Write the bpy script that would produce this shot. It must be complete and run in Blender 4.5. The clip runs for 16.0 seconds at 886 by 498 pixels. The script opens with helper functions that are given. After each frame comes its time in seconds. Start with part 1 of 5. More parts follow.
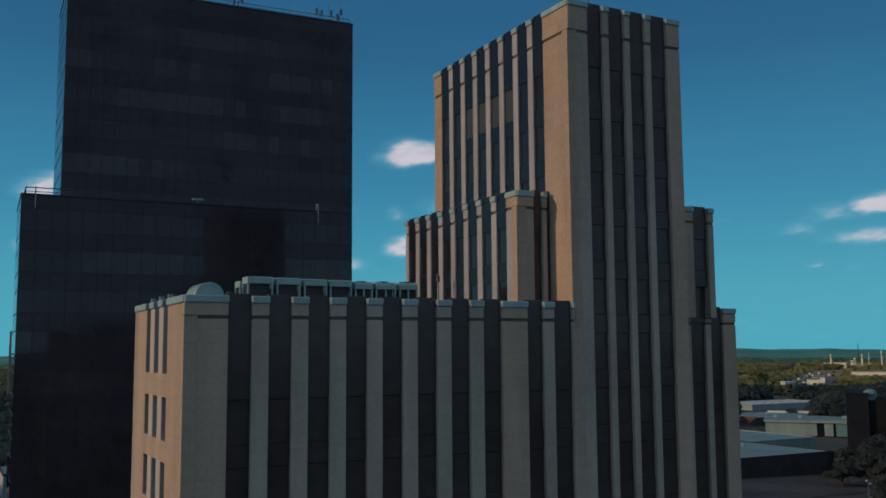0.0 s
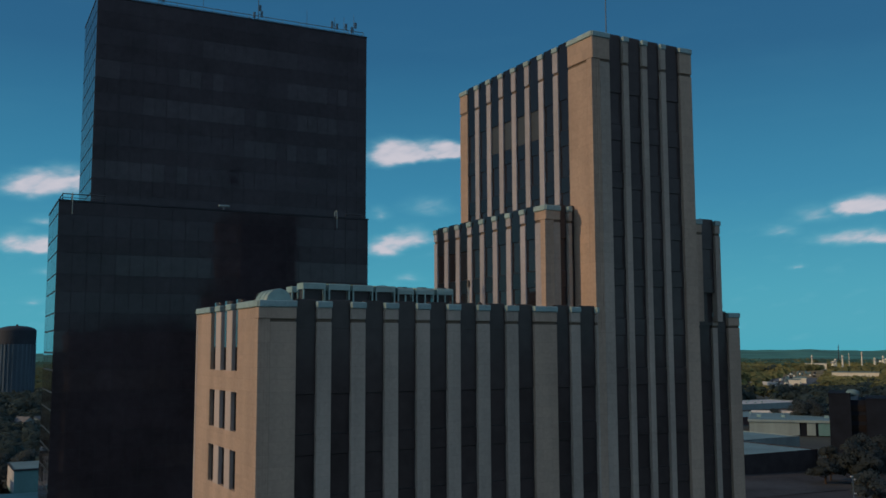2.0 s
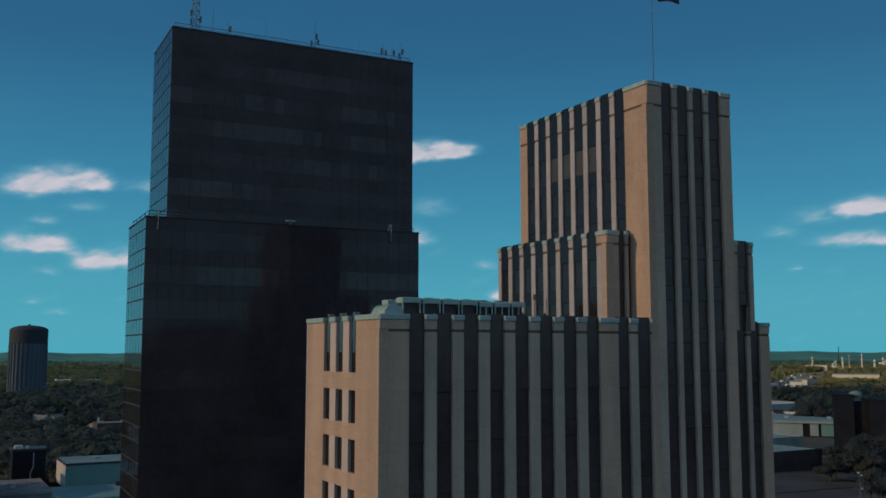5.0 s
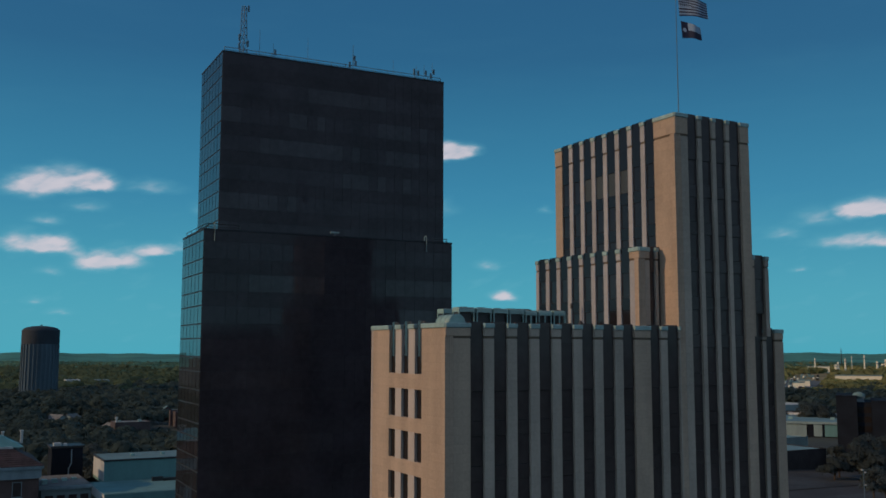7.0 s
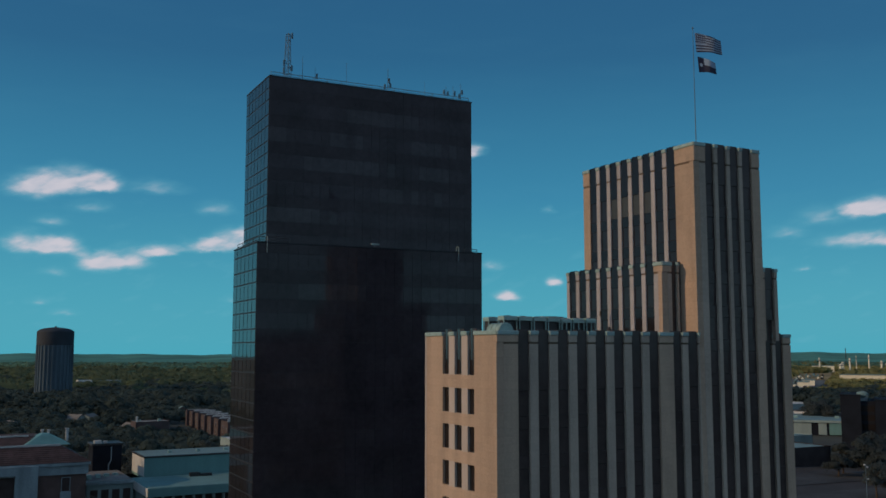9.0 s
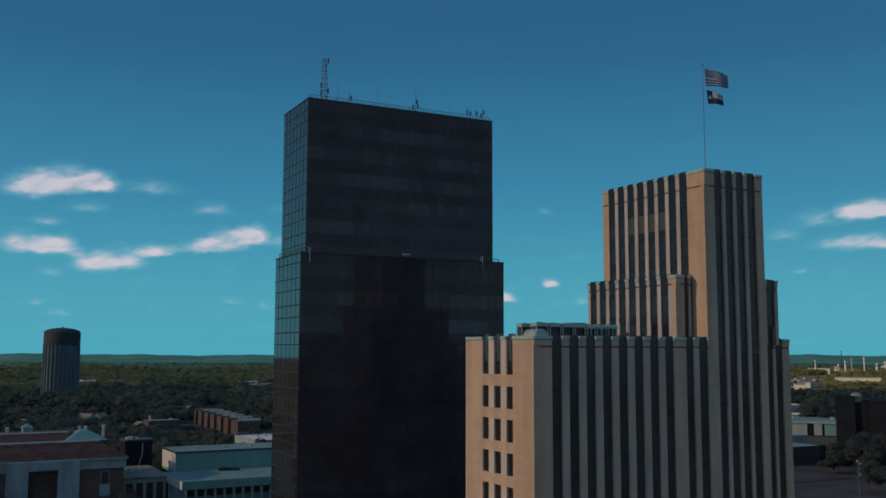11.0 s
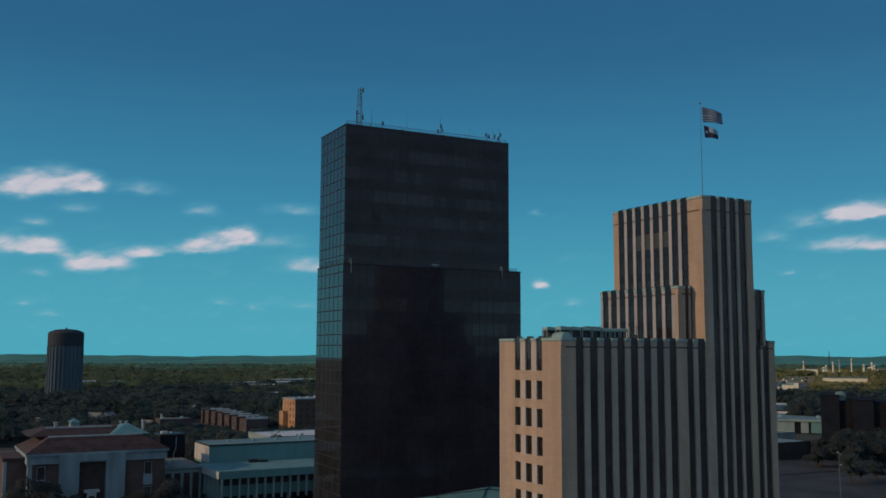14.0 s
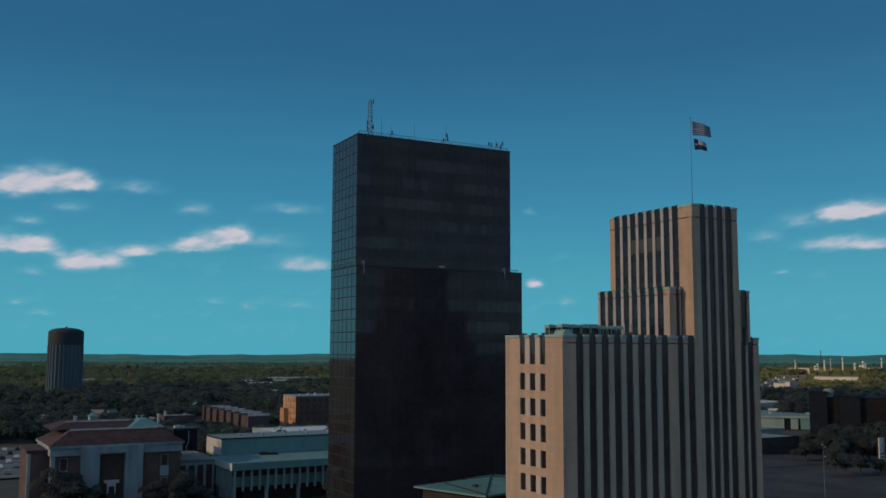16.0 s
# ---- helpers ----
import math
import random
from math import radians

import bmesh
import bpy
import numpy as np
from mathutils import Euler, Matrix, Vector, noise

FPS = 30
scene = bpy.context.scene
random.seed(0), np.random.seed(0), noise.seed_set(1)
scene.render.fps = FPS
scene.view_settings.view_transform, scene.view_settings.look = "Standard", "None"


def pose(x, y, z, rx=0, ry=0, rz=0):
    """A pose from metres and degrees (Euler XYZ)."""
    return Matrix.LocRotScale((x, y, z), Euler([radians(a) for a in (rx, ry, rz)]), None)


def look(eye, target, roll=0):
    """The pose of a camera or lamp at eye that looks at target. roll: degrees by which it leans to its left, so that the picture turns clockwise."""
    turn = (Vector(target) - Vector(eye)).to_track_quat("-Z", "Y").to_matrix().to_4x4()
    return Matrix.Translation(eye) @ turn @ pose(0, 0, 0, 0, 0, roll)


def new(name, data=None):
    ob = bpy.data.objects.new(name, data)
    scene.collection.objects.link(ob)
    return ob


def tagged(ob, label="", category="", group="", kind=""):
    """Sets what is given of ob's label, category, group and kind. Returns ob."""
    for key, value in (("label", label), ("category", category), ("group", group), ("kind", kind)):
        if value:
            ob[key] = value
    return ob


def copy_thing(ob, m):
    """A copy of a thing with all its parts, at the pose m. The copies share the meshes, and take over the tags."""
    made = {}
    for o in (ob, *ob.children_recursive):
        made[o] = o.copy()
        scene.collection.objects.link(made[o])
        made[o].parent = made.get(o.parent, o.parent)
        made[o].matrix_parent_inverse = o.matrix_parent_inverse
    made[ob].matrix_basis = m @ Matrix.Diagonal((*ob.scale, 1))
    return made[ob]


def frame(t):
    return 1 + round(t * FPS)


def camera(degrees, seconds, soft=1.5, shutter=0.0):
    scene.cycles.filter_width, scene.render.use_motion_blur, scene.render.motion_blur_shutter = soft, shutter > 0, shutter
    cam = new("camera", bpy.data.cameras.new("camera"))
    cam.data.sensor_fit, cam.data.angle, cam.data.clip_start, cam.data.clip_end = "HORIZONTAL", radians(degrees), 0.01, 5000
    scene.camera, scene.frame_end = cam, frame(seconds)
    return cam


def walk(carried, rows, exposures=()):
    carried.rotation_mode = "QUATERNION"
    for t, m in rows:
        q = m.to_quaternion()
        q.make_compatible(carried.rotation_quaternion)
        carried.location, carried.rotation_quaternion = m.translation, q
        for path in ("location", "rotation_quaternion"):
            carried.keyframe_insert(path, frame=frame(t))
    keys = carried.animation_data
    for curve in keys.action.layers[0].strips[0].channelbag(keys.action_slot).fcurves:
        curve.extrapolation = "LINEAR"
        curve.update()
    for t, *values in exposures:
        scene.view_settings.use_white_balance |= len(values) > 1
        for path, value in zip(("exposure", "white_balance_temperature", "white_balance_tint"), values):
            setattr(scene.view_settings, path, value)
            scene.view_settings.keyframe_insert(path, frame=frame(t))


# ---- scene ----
cam = camera(50.5, 16.0, soft=1.65)
PATH = [
    (0, (-11.365, -51.869, 37.035), (-10.439, -50.109, 37.247), -0.4),
    (0.5, (-12.903, -52.759, 37.079), (-11.972, -51.002, 37.289), -0.3),
    (1, (-14.428, -53.62, 37.101), (-13.488, -51.867, 37.311), -0.2),
    (1.5, (-16.057, -54.587, 37.079), (-15.104, -52.841, 37.289), -0.2),
    (2, (-17.689, -55.556, 37.101), (-16.732, -53.812, 37.312), -0.2),
    (2.5, (-19.352, -56.533, 37.033), (-18.389, -54.793, 37.244), -0.2),
    (3, (-21.073, -57.514, 37.024), (-20.106, -55.776, 37.235), -0.2),
    (3.5, (-22.931, -58.579, 37.156), (-21.966, -56.839, 37.366), -0.1),
    (4, (-24.857, -59.795, 37.288), (-23.897, -58.053, 37.499), -0.1),
    (6.5, (-35.691, -67.147, 37.788), (-34.736, -65.402, 38.0), 0.1),
    (7, (-37.887, -68.9, 37.84), (-36.934, -67.155, 38.053), 0.1),
    (7.5, (-40.202, -70.831, 37.942), (-39.254, -69.083, 38.155), 0.0),
    (8, (-42.601, -72.837, 38.067), (-41.653, -71.089, 38.279), 0.1),
    (8.5, (-45.017, -74.868, 38.153), (-44.07, -73.119, 38.366), 0.0),
    (9, (-47.522, -77.018, 38.246), (-46.576, -75.269, 38.459), 0.0),
    (11.5, (-61.206, -88.483, 38.415), (-60.253, -86.738, 38.631), 0.2),
    (12, (-64.024, -90.902, 38.488), (-63.075, -89.155, 38.705), 0.2),
    (12.5, (-66.769, -93.372, 38.58), (-65.826, -91.622, 38.797), 0.2),
    (13, (-69.305, -95.834, 38.498), (-68.353, -94.088, 38.716), 0.2),
    (13.5, (-71.703, -98.196, 38.343), (-70.737, -96.458, 38.561), 0.2),
    (14, (-73.951, -100.473, 38.163), (-72.981, -98.738, 38.381), 0.2),
    (14.5, (-75.984, -102.762, 37.98), (-75.011, -101.028, 38.199), 0.1),
    (15, (-77.953, -104.996, 37.768), (-76.973, -103.267, 37.985), 0.2),
    (15.5, (-79.985, -107.195, 37.657), (-79.004, -105.466, 37.873), 0.2),
    (16, (-82.013, -109.448, 37.631), (-81.031, -107.719, 37.847), 0.2),
]
walk(cam, [(t, look(eye, target, roll)) for t, eye, target, roll in PATH])

# ---------------------------------------------------------------- light
SUN_AZ, SUN_EL = -79.0, 20.0          # degrees from +y towards +x, and above the horizon
sun_to = Vector((math.sin(radians(SUN_AZ)) * math.cos(radians(SUN_EL)),
                 math.cos(radians(SUN_AZ)) * math.cos(radians(SUN_EL)), math.sin(radians(SUN_EL))))
sun_data = bpy.data.lights.new("sun", "SUN")
sun_data.energy, sun_data.angle, sun_data.color = 1.6, radians(0.6), (1.0, 0.665, 0.38)
sun = new("sun", sun_data)
sun.matrix_world = look(sun_to * 500, (0, 0, 0))

# clouds in the sky: azimuth, elevation, half width, half height (degrees); bright heaps, then thin wisps
HEAPS = [(4.4, 8.91, 1.29, 0.59), (6.6, 9.35, 1.49, 0.6), (8.4, 9.42, 0.99, 0.39), (4.4, 5.74, 1.14, 0.5), (6.2, 5.67, 0.95, 0.48),
         (8.0, 4.76, 0.95, 0.45), (9.8, 5.08, 1.16, 0.52), (11.6, 5.7, 0.77, 0.3), (14.0, 5.97, 1.16, 0.3), (15.7, 6.29, 1.23, 0.5),
         (17.2, 6.74, 0.91, 0.44), (35.2, 4.01, 0.51, 0.26), (52.5, 7.65, 1.1, 0.41), (54.3, 7.8, 1.29, 0.47), (53.1, 5.97, 2.35, 0.35),
         (25.2, 11.55, 1.29, 0.62), (27.5, 11.8, 1.75, 0.52), (29.7, 11.95, 1.05, 0.36), (25.1, 5.9, 1.04, 0.45), (26.9, 6.56, 1.13, 0.48),
         (32.3, 3.16, 0.75, 0.27)]
WISPS = [(19.1, 6.48, 1.68, 0.41), (20.3, 5.01, 1.52, 0.41), (14.6, 8.2, 1.03, 0.37), (20.1, 8.41, 1.7, 0.27), (17.9, 2.57, 0.53, 0.24),
         (20.8, 2.67, 1.1, 0.24), (37.1, 2.9, 0.54, 0.27), (48.7, 6.56, 0.96, 0.32), (50.6, 7.39, 1.21, 0.45), (49.5, 4.56, 0.49, 0.16),
         (11.1, 9.32, 1.66, 0.33), (7.7, 7.99, 1.13, 0.29), (6.4, 2.0, 0.73, 0.16), (16.0, 2.91, 0.82, 0.2), (34.9, 8.32, 0.34, 0.21),
         (27.9, 8.49, 1.39, 0.52), (26.7, 4.25, 0.86, 0.24), (24.9, 8.07, 0.61, 0.34), (31.4, 5.02, 0.69, 0.28),
         (5.1, 2.63, 0.5, 0.18), (5.9, 4.26, 0.7, 0.25), (5.5, 7.15, 0.9, 0.25), (21.8, 5.12, 1.2, 0.35)]


def build_world():
    w = bpy.data.worlds.new("sky")
    scene.world, w.use_nodes = w, True
    nt = w.node_tree
    nt.nodes.clear()
    N, L = nt.nodes.new, nt.links.new

    def math_node(op, a, b=None, c=None):
        n = N("ShaderNodeMath")
        n.operation = op
        for i, v in enumerate((a, b, c)):
            if v is None:
                continue
            if isinstance(v, (int, float)):
                n.inputs[i].default_value = v
            else:
                L(v, n.inputs[i])
        return n.outputs[0]

    tc = N("ShaderNodeTexCoord")
    sep = N("ShaderNodeSeparateXYZ")
    L(tc.outputs["Generated"], sep.inputs[0])
    az = math_node("MULTIPLY", math_node("ARCTAN2", sep.outputs[0], sep.outputs[1]), 57.29578)
    el = math_node("MULTIPLY", math_node("ARCSINE", sep.outputs[2]), 57.29578)
    # clear sky: a physical sky, tinted by height
    nish = N("ShaderNodeTexSky")
    nish.sky_type, nish.sun_disc = "NISHITA", False
    nish.sun_elevation, nish.sun_rotation = radians(SUN_EL), radians(SUN_AZ)
    ramp = N("ShaderNodeValToRGB")
    cr = ramp.color_ramp
    stops = [(0.0, (0.060, 0.365, 0.478)), (0.06, (0.049, 0.325, 0.448)), (0.16, (0.029, 0.214, 0.362)),
             (0.30, (0.0165, 0.112, 0.232)), (0.42, (0.0150, 0.088, 0.198)), (1.0, (0.012, 0.06, 0.15))]
    cr.elements[0].position, cr.elements[0].color = stops[0][0], (*stops[0][1], 1)
    cr.elements[1].position, cr.elements[1].color = stops[-1][0], (*stops[-1][1], 1)
    for pos, col in stops[1:-1]:
        e = cr.elements.new(pos)
        e.color = (*col, 1)
    L(sep.outputs[2], ramp.inputs[0])
    mix = N("ShaderNodeMix")
    mix.data_type, mix.blend_type = "RGBA", "ADD"
    mix.inputs["Factor"].default_value = 0.006
    L(ramp.outputs[0], mix.inputs["A"])
    L(nish.outputs[0], mix.inputs["B"])
    # noise for the clouds
    pos = N("ShaderNodeCombineXYZ")
    L(az, pos.inputs[0])
    L(math_node("MULTIPLY", el, 2.1), pos.inputs[1])
    nz = N("ShaderNodeTexNoise")
    nz.inputs["Scale"].default_value, nz.inputs["Detail"].default_value = 0.80, 6.0
    nz.inputs["Roughness"].default_value = 0.52
    nz.inputs["Distortion"].default_value = 0.2
    L(pos.outputs[0], nz.inputs["Vector"])
    tuft = N("ShaderNodeCombineXYZ")
    L(math_node("SUBTRACT", az, math_node("MULTIPLY", el, 1.2)), tuft.inputs[0])
    L(math_node("MULTIPLY", el, 2.0), tuft.inputs[1])
    nz1 = N("ShaderNodeTexNoise")
    nz1.inputs["Scale"].default_value, nz1.inputs["Detail"].default_value = 0.55, 6.0
    nz1.inputs["Roughness"].default_value = 0.50
    L(tuft.outputs[0], nz1.inputs["Vector"])
    nz2 = N("ShaderNodeTexNoise")
    nz2.inputs["Scale"].default_value, nz2.inputs["Detail"].default_value = 0.085, 8.0
    nz2.inputs["Roughness"].default_value = 0.62
    L(pos.outputs[0], nz2.inputs["Vector"])
    # ragged outlines: the bearings are pushed about by the noise
    push = N("ShaderNodeVectorMath")
    push.operation = "MULTIPLY_ADD"
    L(nz.outputs["Color"], push.inputs[0])
    push.inputs[1].default_value = (1.2, 0.5, 0)
    straight = N("ShaderNodeCombineXYZ")
    L(math_node("SUBTRACT", az, 0.60), straight.inputs[0])
    L(math_node("SUBTRACT", el, 0.25), straight.inputs[1])
    L(straight.outputs[0], push.inputs[2])
    flat = push
    grain = math_node("MULTIPLY_ADD", nz1.outputs[0], 1.5, 0.12)

    def bank(rows, weight):
        total = None
        for a, e, hw, hh in rows:
            sub = N("ShaderNodeVectorMath")
            sub.operation = "SUBTRACT"
            L(flat.outputs[0], sub.inputs[0])
            sub.inputs[1].default_value = (a, e, 0)
            # flatter below than above
            mag = N("ShaderNodeVectorMath")
            mag.operation = "ABSOLUTE"
            L(sub.outputs[0], mag.inputs[0])
            low = N("ShaderNodeVectorMath")
            low.operation = "MULTIPLY_ADD"
            L(mag.outputs[0], low.inputs[0])
            low.inputs[1].default_value = (0, -0.35, 0)
            L(sub.outputs[0], low.inputs[2])
            mul = N("ShaderNodeVectorMath")
            mul.operation = "MULTIPLY"
            L(low.outputs[0], mul.inputs[0])
            mul.inputs[1].default_value = (1 / (1.80 * hw), 1 / (1.78 * hh), 0)
            ln = N("ShaderNodeVectorMath")
            ln.operation = "LENGTH"
            L(mul.outputs[0], ln.inputs[0])
            one = math_node("MAXIMUM", math_node("MULTIPLY_ADD", ln.outputs["Value"], -weight, weight), 0.0)
            total = one if total is None else math_node("ADD", total, one)
        s = N("ShaderNodeMapRange")
        s.interpolation_type = "SMOOTHSTEP"
        s.inputs[1].default_value, s.inputs[2].default_value = 0.04, 1.30
        L(math_node("MULTIPLY", math_node("MINIMUM", total, 1.2), grain), s.inputs[0])
        return s.outputs[0]

    soft = math_node("MAXIMUM", bank(HEAPS, 1.33), math_node("MULTIPLY", bank(WISPS, 0.95), 0.72))
    # out of sight, a thin grey veil is added to neutralise the sky's light
    back = N("ShaderNodeMapRange")
    back.inputs[1].default_value, back.inputs[2].default_value = 62.0, 80.0
    L(math_node("ABSOLUTE", math_node("SUBTRACT", az, 30.0)), back.inputs[0])
    veil_pos = N("ShaderNodeCombineXYZ")
    L(az, veil_pos.inputs[0])
    L(math_node("MULTIPLY", el, 4.5), veil_pos.inputs[1])
    nz3 = N("ShaderNodeTexNoise")
    nz3.inputs["Scale"].default_value, nz3.inputs["Detail"].default_value = 0.13, 6.0
    L(veil_pos.outputs[0], nz3.inputs["Vector"])
    veil = N("ShaderNodeMapRange")
    veil.inputs[1].default_value, veil.inputs[2].default_value, veil.inputs[4].default_value = 0.50, 0.85, 0.03
    L(nz3.outputs[0], veil.inputs[0])
    # faint shreds low in the sky
    shred = N("ShaderNodeMapRange")
    shred.inputs[1].default_value, shred.inputs[2].default_value, shred.inputs[4].default_value = 0.56, 0.82, 0.30
    L(nz1.outputs[0], shred.inputs[0])
    low = N("ShaderNodeMapRange")
    low.inputs[1].default_value, low.inputs[2].default_value, low.inputs[3].default_value, low.inputs[4].default_value = 3.0, 10.0, 1.0, 0.0
    L(el, low.inputs[0])
    thin_cloud = math_node("MAXIMUM", veil.outputs[0], math_node("MULTIPLY", shred.outputs[0], low.outputs[0]))
    cover = math_node("MULTIPLY", math_node("MAXIMUM", soft, thin_cloud), math_node("GREATER_THAN", el, 0.4))
    tone = N("ShaderNodeValToRGB")
    tone.color_ramp.elements[0].color = (0.16, 0.45, 0.56, 1)
    tone.color_ramp.elements[1].color = (0.62, 0.59, 0.65, 1)
    tone.color_ramp.elements[0].position, tone.color_ramp.elements[1].position = 0.15, 0.85
    L(soft, tone.inputs[0])
    sky = N("ShaderNodeMix")
    sky.data_type = "RGBA"
    L(math_node("MULTIPLY", cover, 0.93), sky.inputs["Factor"])
    L(mix.outputs["Result"], sky.inputs["A"])
    L(tone.outputs[0], sky.inputs["B"])
    thin = N("ShaderNodeMix")
    thin.data_type = "RGBA"
    thin.inputs["B"].default_value = (0.44, 0.48, 0.56, 1)
    L(math_node("MULTIPLY", back.outputs[0], math_node("MULTIPLY_ADD", nz2.outputs[0], 0.20, 0.24)), thin.inputs["Factor"])
    L(sky.outputs["Result"], thin.inputs["A"])
    bg = N("ShaderNodeBackground")
    bg.inputs["Strength"].default_value = 1.0
    L(thin.outputs["Result"], bg.inputs["Color"])
    out = N("ShaderNodeOutputWorld")
    L(bg.outputs[0], out.inputs["Surface"])


build_world()

# ---------------------------------------------------------------- materials


def material(name, base, rough=0.8, vary=0.15, scale=0.6, fine=6.0, metal=0.0, bump=0.15, ior=1.5, tint=None, per_object=0.0,
             per_island=0.0, streak=0.0, ashlar=False):
    """A surface with broad stains and fine grain, in metres, and a fine relief."""
    m = bpy.data.materials.new(name)
    m.use_nodes = True
    nt = m.node_tree
    N, L = nt.nodes.new, nt.links.new
    b = nt.nodes["Principled BSDF"]
    b.inputs["Roughness"].default_value, b.inputs["Metallic"].default_value = rough, metal
    b.inputs["IOR"].default_value = ior
    b.inputs["Diffuse Roughness"].default_value = 0.4 if ashlar else 0.0
    geo = N("ShaderNodeNewGeometry")
    mp = N("ShaderNodeMapping")
    mp.inputs["Scale"].default_value = (1, 1, 0.18 if streak else 1)
    L(geo.outputs["Position"], mp.inputs[0])
    n1 = N("ShaderNodeTexNoise")
    n1.inputs["Scale"].default_value, n1.inputs["Detail"].default_value = scale, 5
    L(mp.outputs[0], n1.inputs["Vector"])
    n2 = N("ShaderNodeTexNoise")
    n2.inputs["Scale"].default_value, n2.inputs["Detail"].default_value = fine, 4
    L(geo.outputs["Position"], n2.inputs["Vector"])
    sm = N("ShaderNodeMath")
    sm.operation = "MULTIPLY_ADD"
    sm.inputs[1].default_value = 0.45
    L(n2.outputs[0], sm.inputs[0])
    L(n1.outputs[0], sm.inputs[2])
    rg = N("ShaderNodeMapRange")
    rg.inputs[1].default_value, rg.inputs[2].default_value = 0.45, 1.0
    L(sm.outputs[0], rg.inputs[0])
    mix = N("ShaderNodeMix")
    mix.data_type = "RGBA"
    dark = tint or tuple(c * (1 - vary) ** 2 for c in base)
    mix.inputs["A"].default_value = (*dark, 1)
    mix.inputs["B"].default_value = (*(min(1, c * (1 + vary)) for c in base), 1)
    L(rg.outputs[0], mix.inputs["Factor"])
    colour = mix.outputs["Result"]
    for amount, source in ((per_object, "object"), (per_island, "island")):
        if amount:
            rnd = N("ShaderNodeObjectInfo").outputs["Random"] if source == "object" else geo.outputs["Random Per Island"]
            mr = N("ShaderNodeMapRange")
            mr.inputs[3].default_value, mr.inputs[4].default_value = 1 - amount, 1 + amount
            L(rnd, mr.inputs[0])
            vm = N("ShaderNodeVectorMath")
            vm.operation = "SCALE"
            L(colour, vm.inputs[0])
            L(mr.outputs[0], vm.inputs["Scale"])
            colour = vm.outputs[0]
    if ashlar:
        # large cut stones in level courses
        sp = N("ShaderNodeSeparateXYZ")
        L(geo.outputs["Position"], sp.inputs[0])
        ad = N("ShaderNodeMath")
        L(sp.outputs[0], ad.inputs[0])
        L(sp.outputs[1], ad.inputs[1])
        cb = N("ShaderNodeCombineXYZ")
        L(ad.outputs[0], cb.inputs[0])
        L(sp.outputs[2], cb.inputs[1])
        br = N("ShaderNodeTexBrick")
        br.inputs["Scale"].default_value, br.inputs["Mortar Size"].default_value = 1.0, 0.014
        br.inputs["Brick Width"].default_value, br.inputs["Row Height"].default_value = 1.6, 0.75
        br.inputs["Mortar Smooth"].default_value = 0.6
        br.inputs["Color1"].default_value, br.inputs["Color2"].default_value = (1.03, 1.02, 1.02, 1), (0.95, 0.955, 0.96, 1)
        br.inputs["Mortar"].default_value = (0.82, 0.82, 0.82, 1)
        L(cb.outputs[0], br.inputs["Vector"])
        mu = N("ShaderNodeMix")
        mu.data_type, mu.blend_type = "RGBA", "MULTIPLY"
        mu.inputs["Factor"].default_value = 1.0
        L(colour, mu.inputs["A"])
        L(br.outputs["Color"], mu.inputs["B"])
        colour = mu.outputs["Result"]
    L(colour, b.inputs["Base Color"])
    if bump:
        bp = N("ShaderNodeBump")
        bp.inputs["Strength"].default_value, bp.inputs["Distance"].default_value = bump, 0.03
        L(n2.outputs[0], bp.inputs["Height"])
        L(bp.outputs[0], b.inputs["Normal"])
    return m


def leaf_material(name, base, let_through=0.35, **more):
    """Foliage: a dull surface that lets part of the light through."""
    m = material(name, base, 0.85, bump=0, ior=1.2, **more)
    nt = m.node_tree
    b = nt.nodes["Principled BSDF"]
    tr = nt.nodes.new("ShaderNodeBsdfTranslucent")
    nt.links.new(b.inputs["Base Color"].links[0].from_socket, tr.inputs["Color"])
    mx = nt.nodes.new("ShaderNodeMixShader")
    mx.inputs[0].default_value = let_through
    nt.links.new(b.outputs[0], mx.inputs[1])
    nt.links.new(tr.outputs[0], mx.inputs[2])
    nt.links.new(mx.outputs[0], nt.nodes["Material Output"].inputs["Surface"])
    return m


def glass_material(name, base, rough, ior, wave=0.004, per_object=0.25, per_island=0.0):
    """Tinted, opaque curtain-wall glass with a slight waviness."""
    m = material(name, base, rough, vary=0.2, scale=0.15, fine=1.2, bump=0, ior=ior, per_object=per_object, per_island=per_island)
    nt = m.node_tree
    b = nt.nodes["Principled BSDF"]
    n = nt.nodes.new("ShaderNodeTexNoise")
    n.inputs["Scale"].default_value = 0.7
    geo = nt.nodes.new("ShaderNodeNewGeometry")
    nt.links.new(geo.outputs["Position"], n.inputs["Vector"])
    bp = nt.nodes.new("ShaderNodeBump")
    bp.inputs["Strength"].default_value, bp.inputs["Distance"].default_value = 1.0, wave
    nt.links.new(n.outputs[0], bp.inputs["Height"])
    nt.links.new(bp.outputs[0], b.inputs["Normal"])
    return m


LIMESTONE = material("limestone", (0.500, 0.378, 0.284), 0.85, vary=0.14, scale=0.35, fine=4.0, bump=0.25, streak=1, ashlar=True)
LIMESTONE_PALE = material("limestone_pale", (0.466, 0.392, 0.322), 0.85, vary=0.14, scale=0.5, fine=4.0, bump=0.25, streak=1, ashlar=True)
# copy of the narrow-pier stone, its colour set apart for the sunlit west walls
LIMESTONE_SUNLIT = material("limestone_grey", (0.435, 0.425, 0.440), 0.85, vary=0.14, scale=0.5, fine=4.0, bump=0.25, streak=1, ashlar=True)
JAMB_STONE = material("pale_jamb_stone", (0.47, 0.42, 0.39), 0.85, vary=0.10, scale=0.5, fine=4.0, bump=0.2, streak=1)
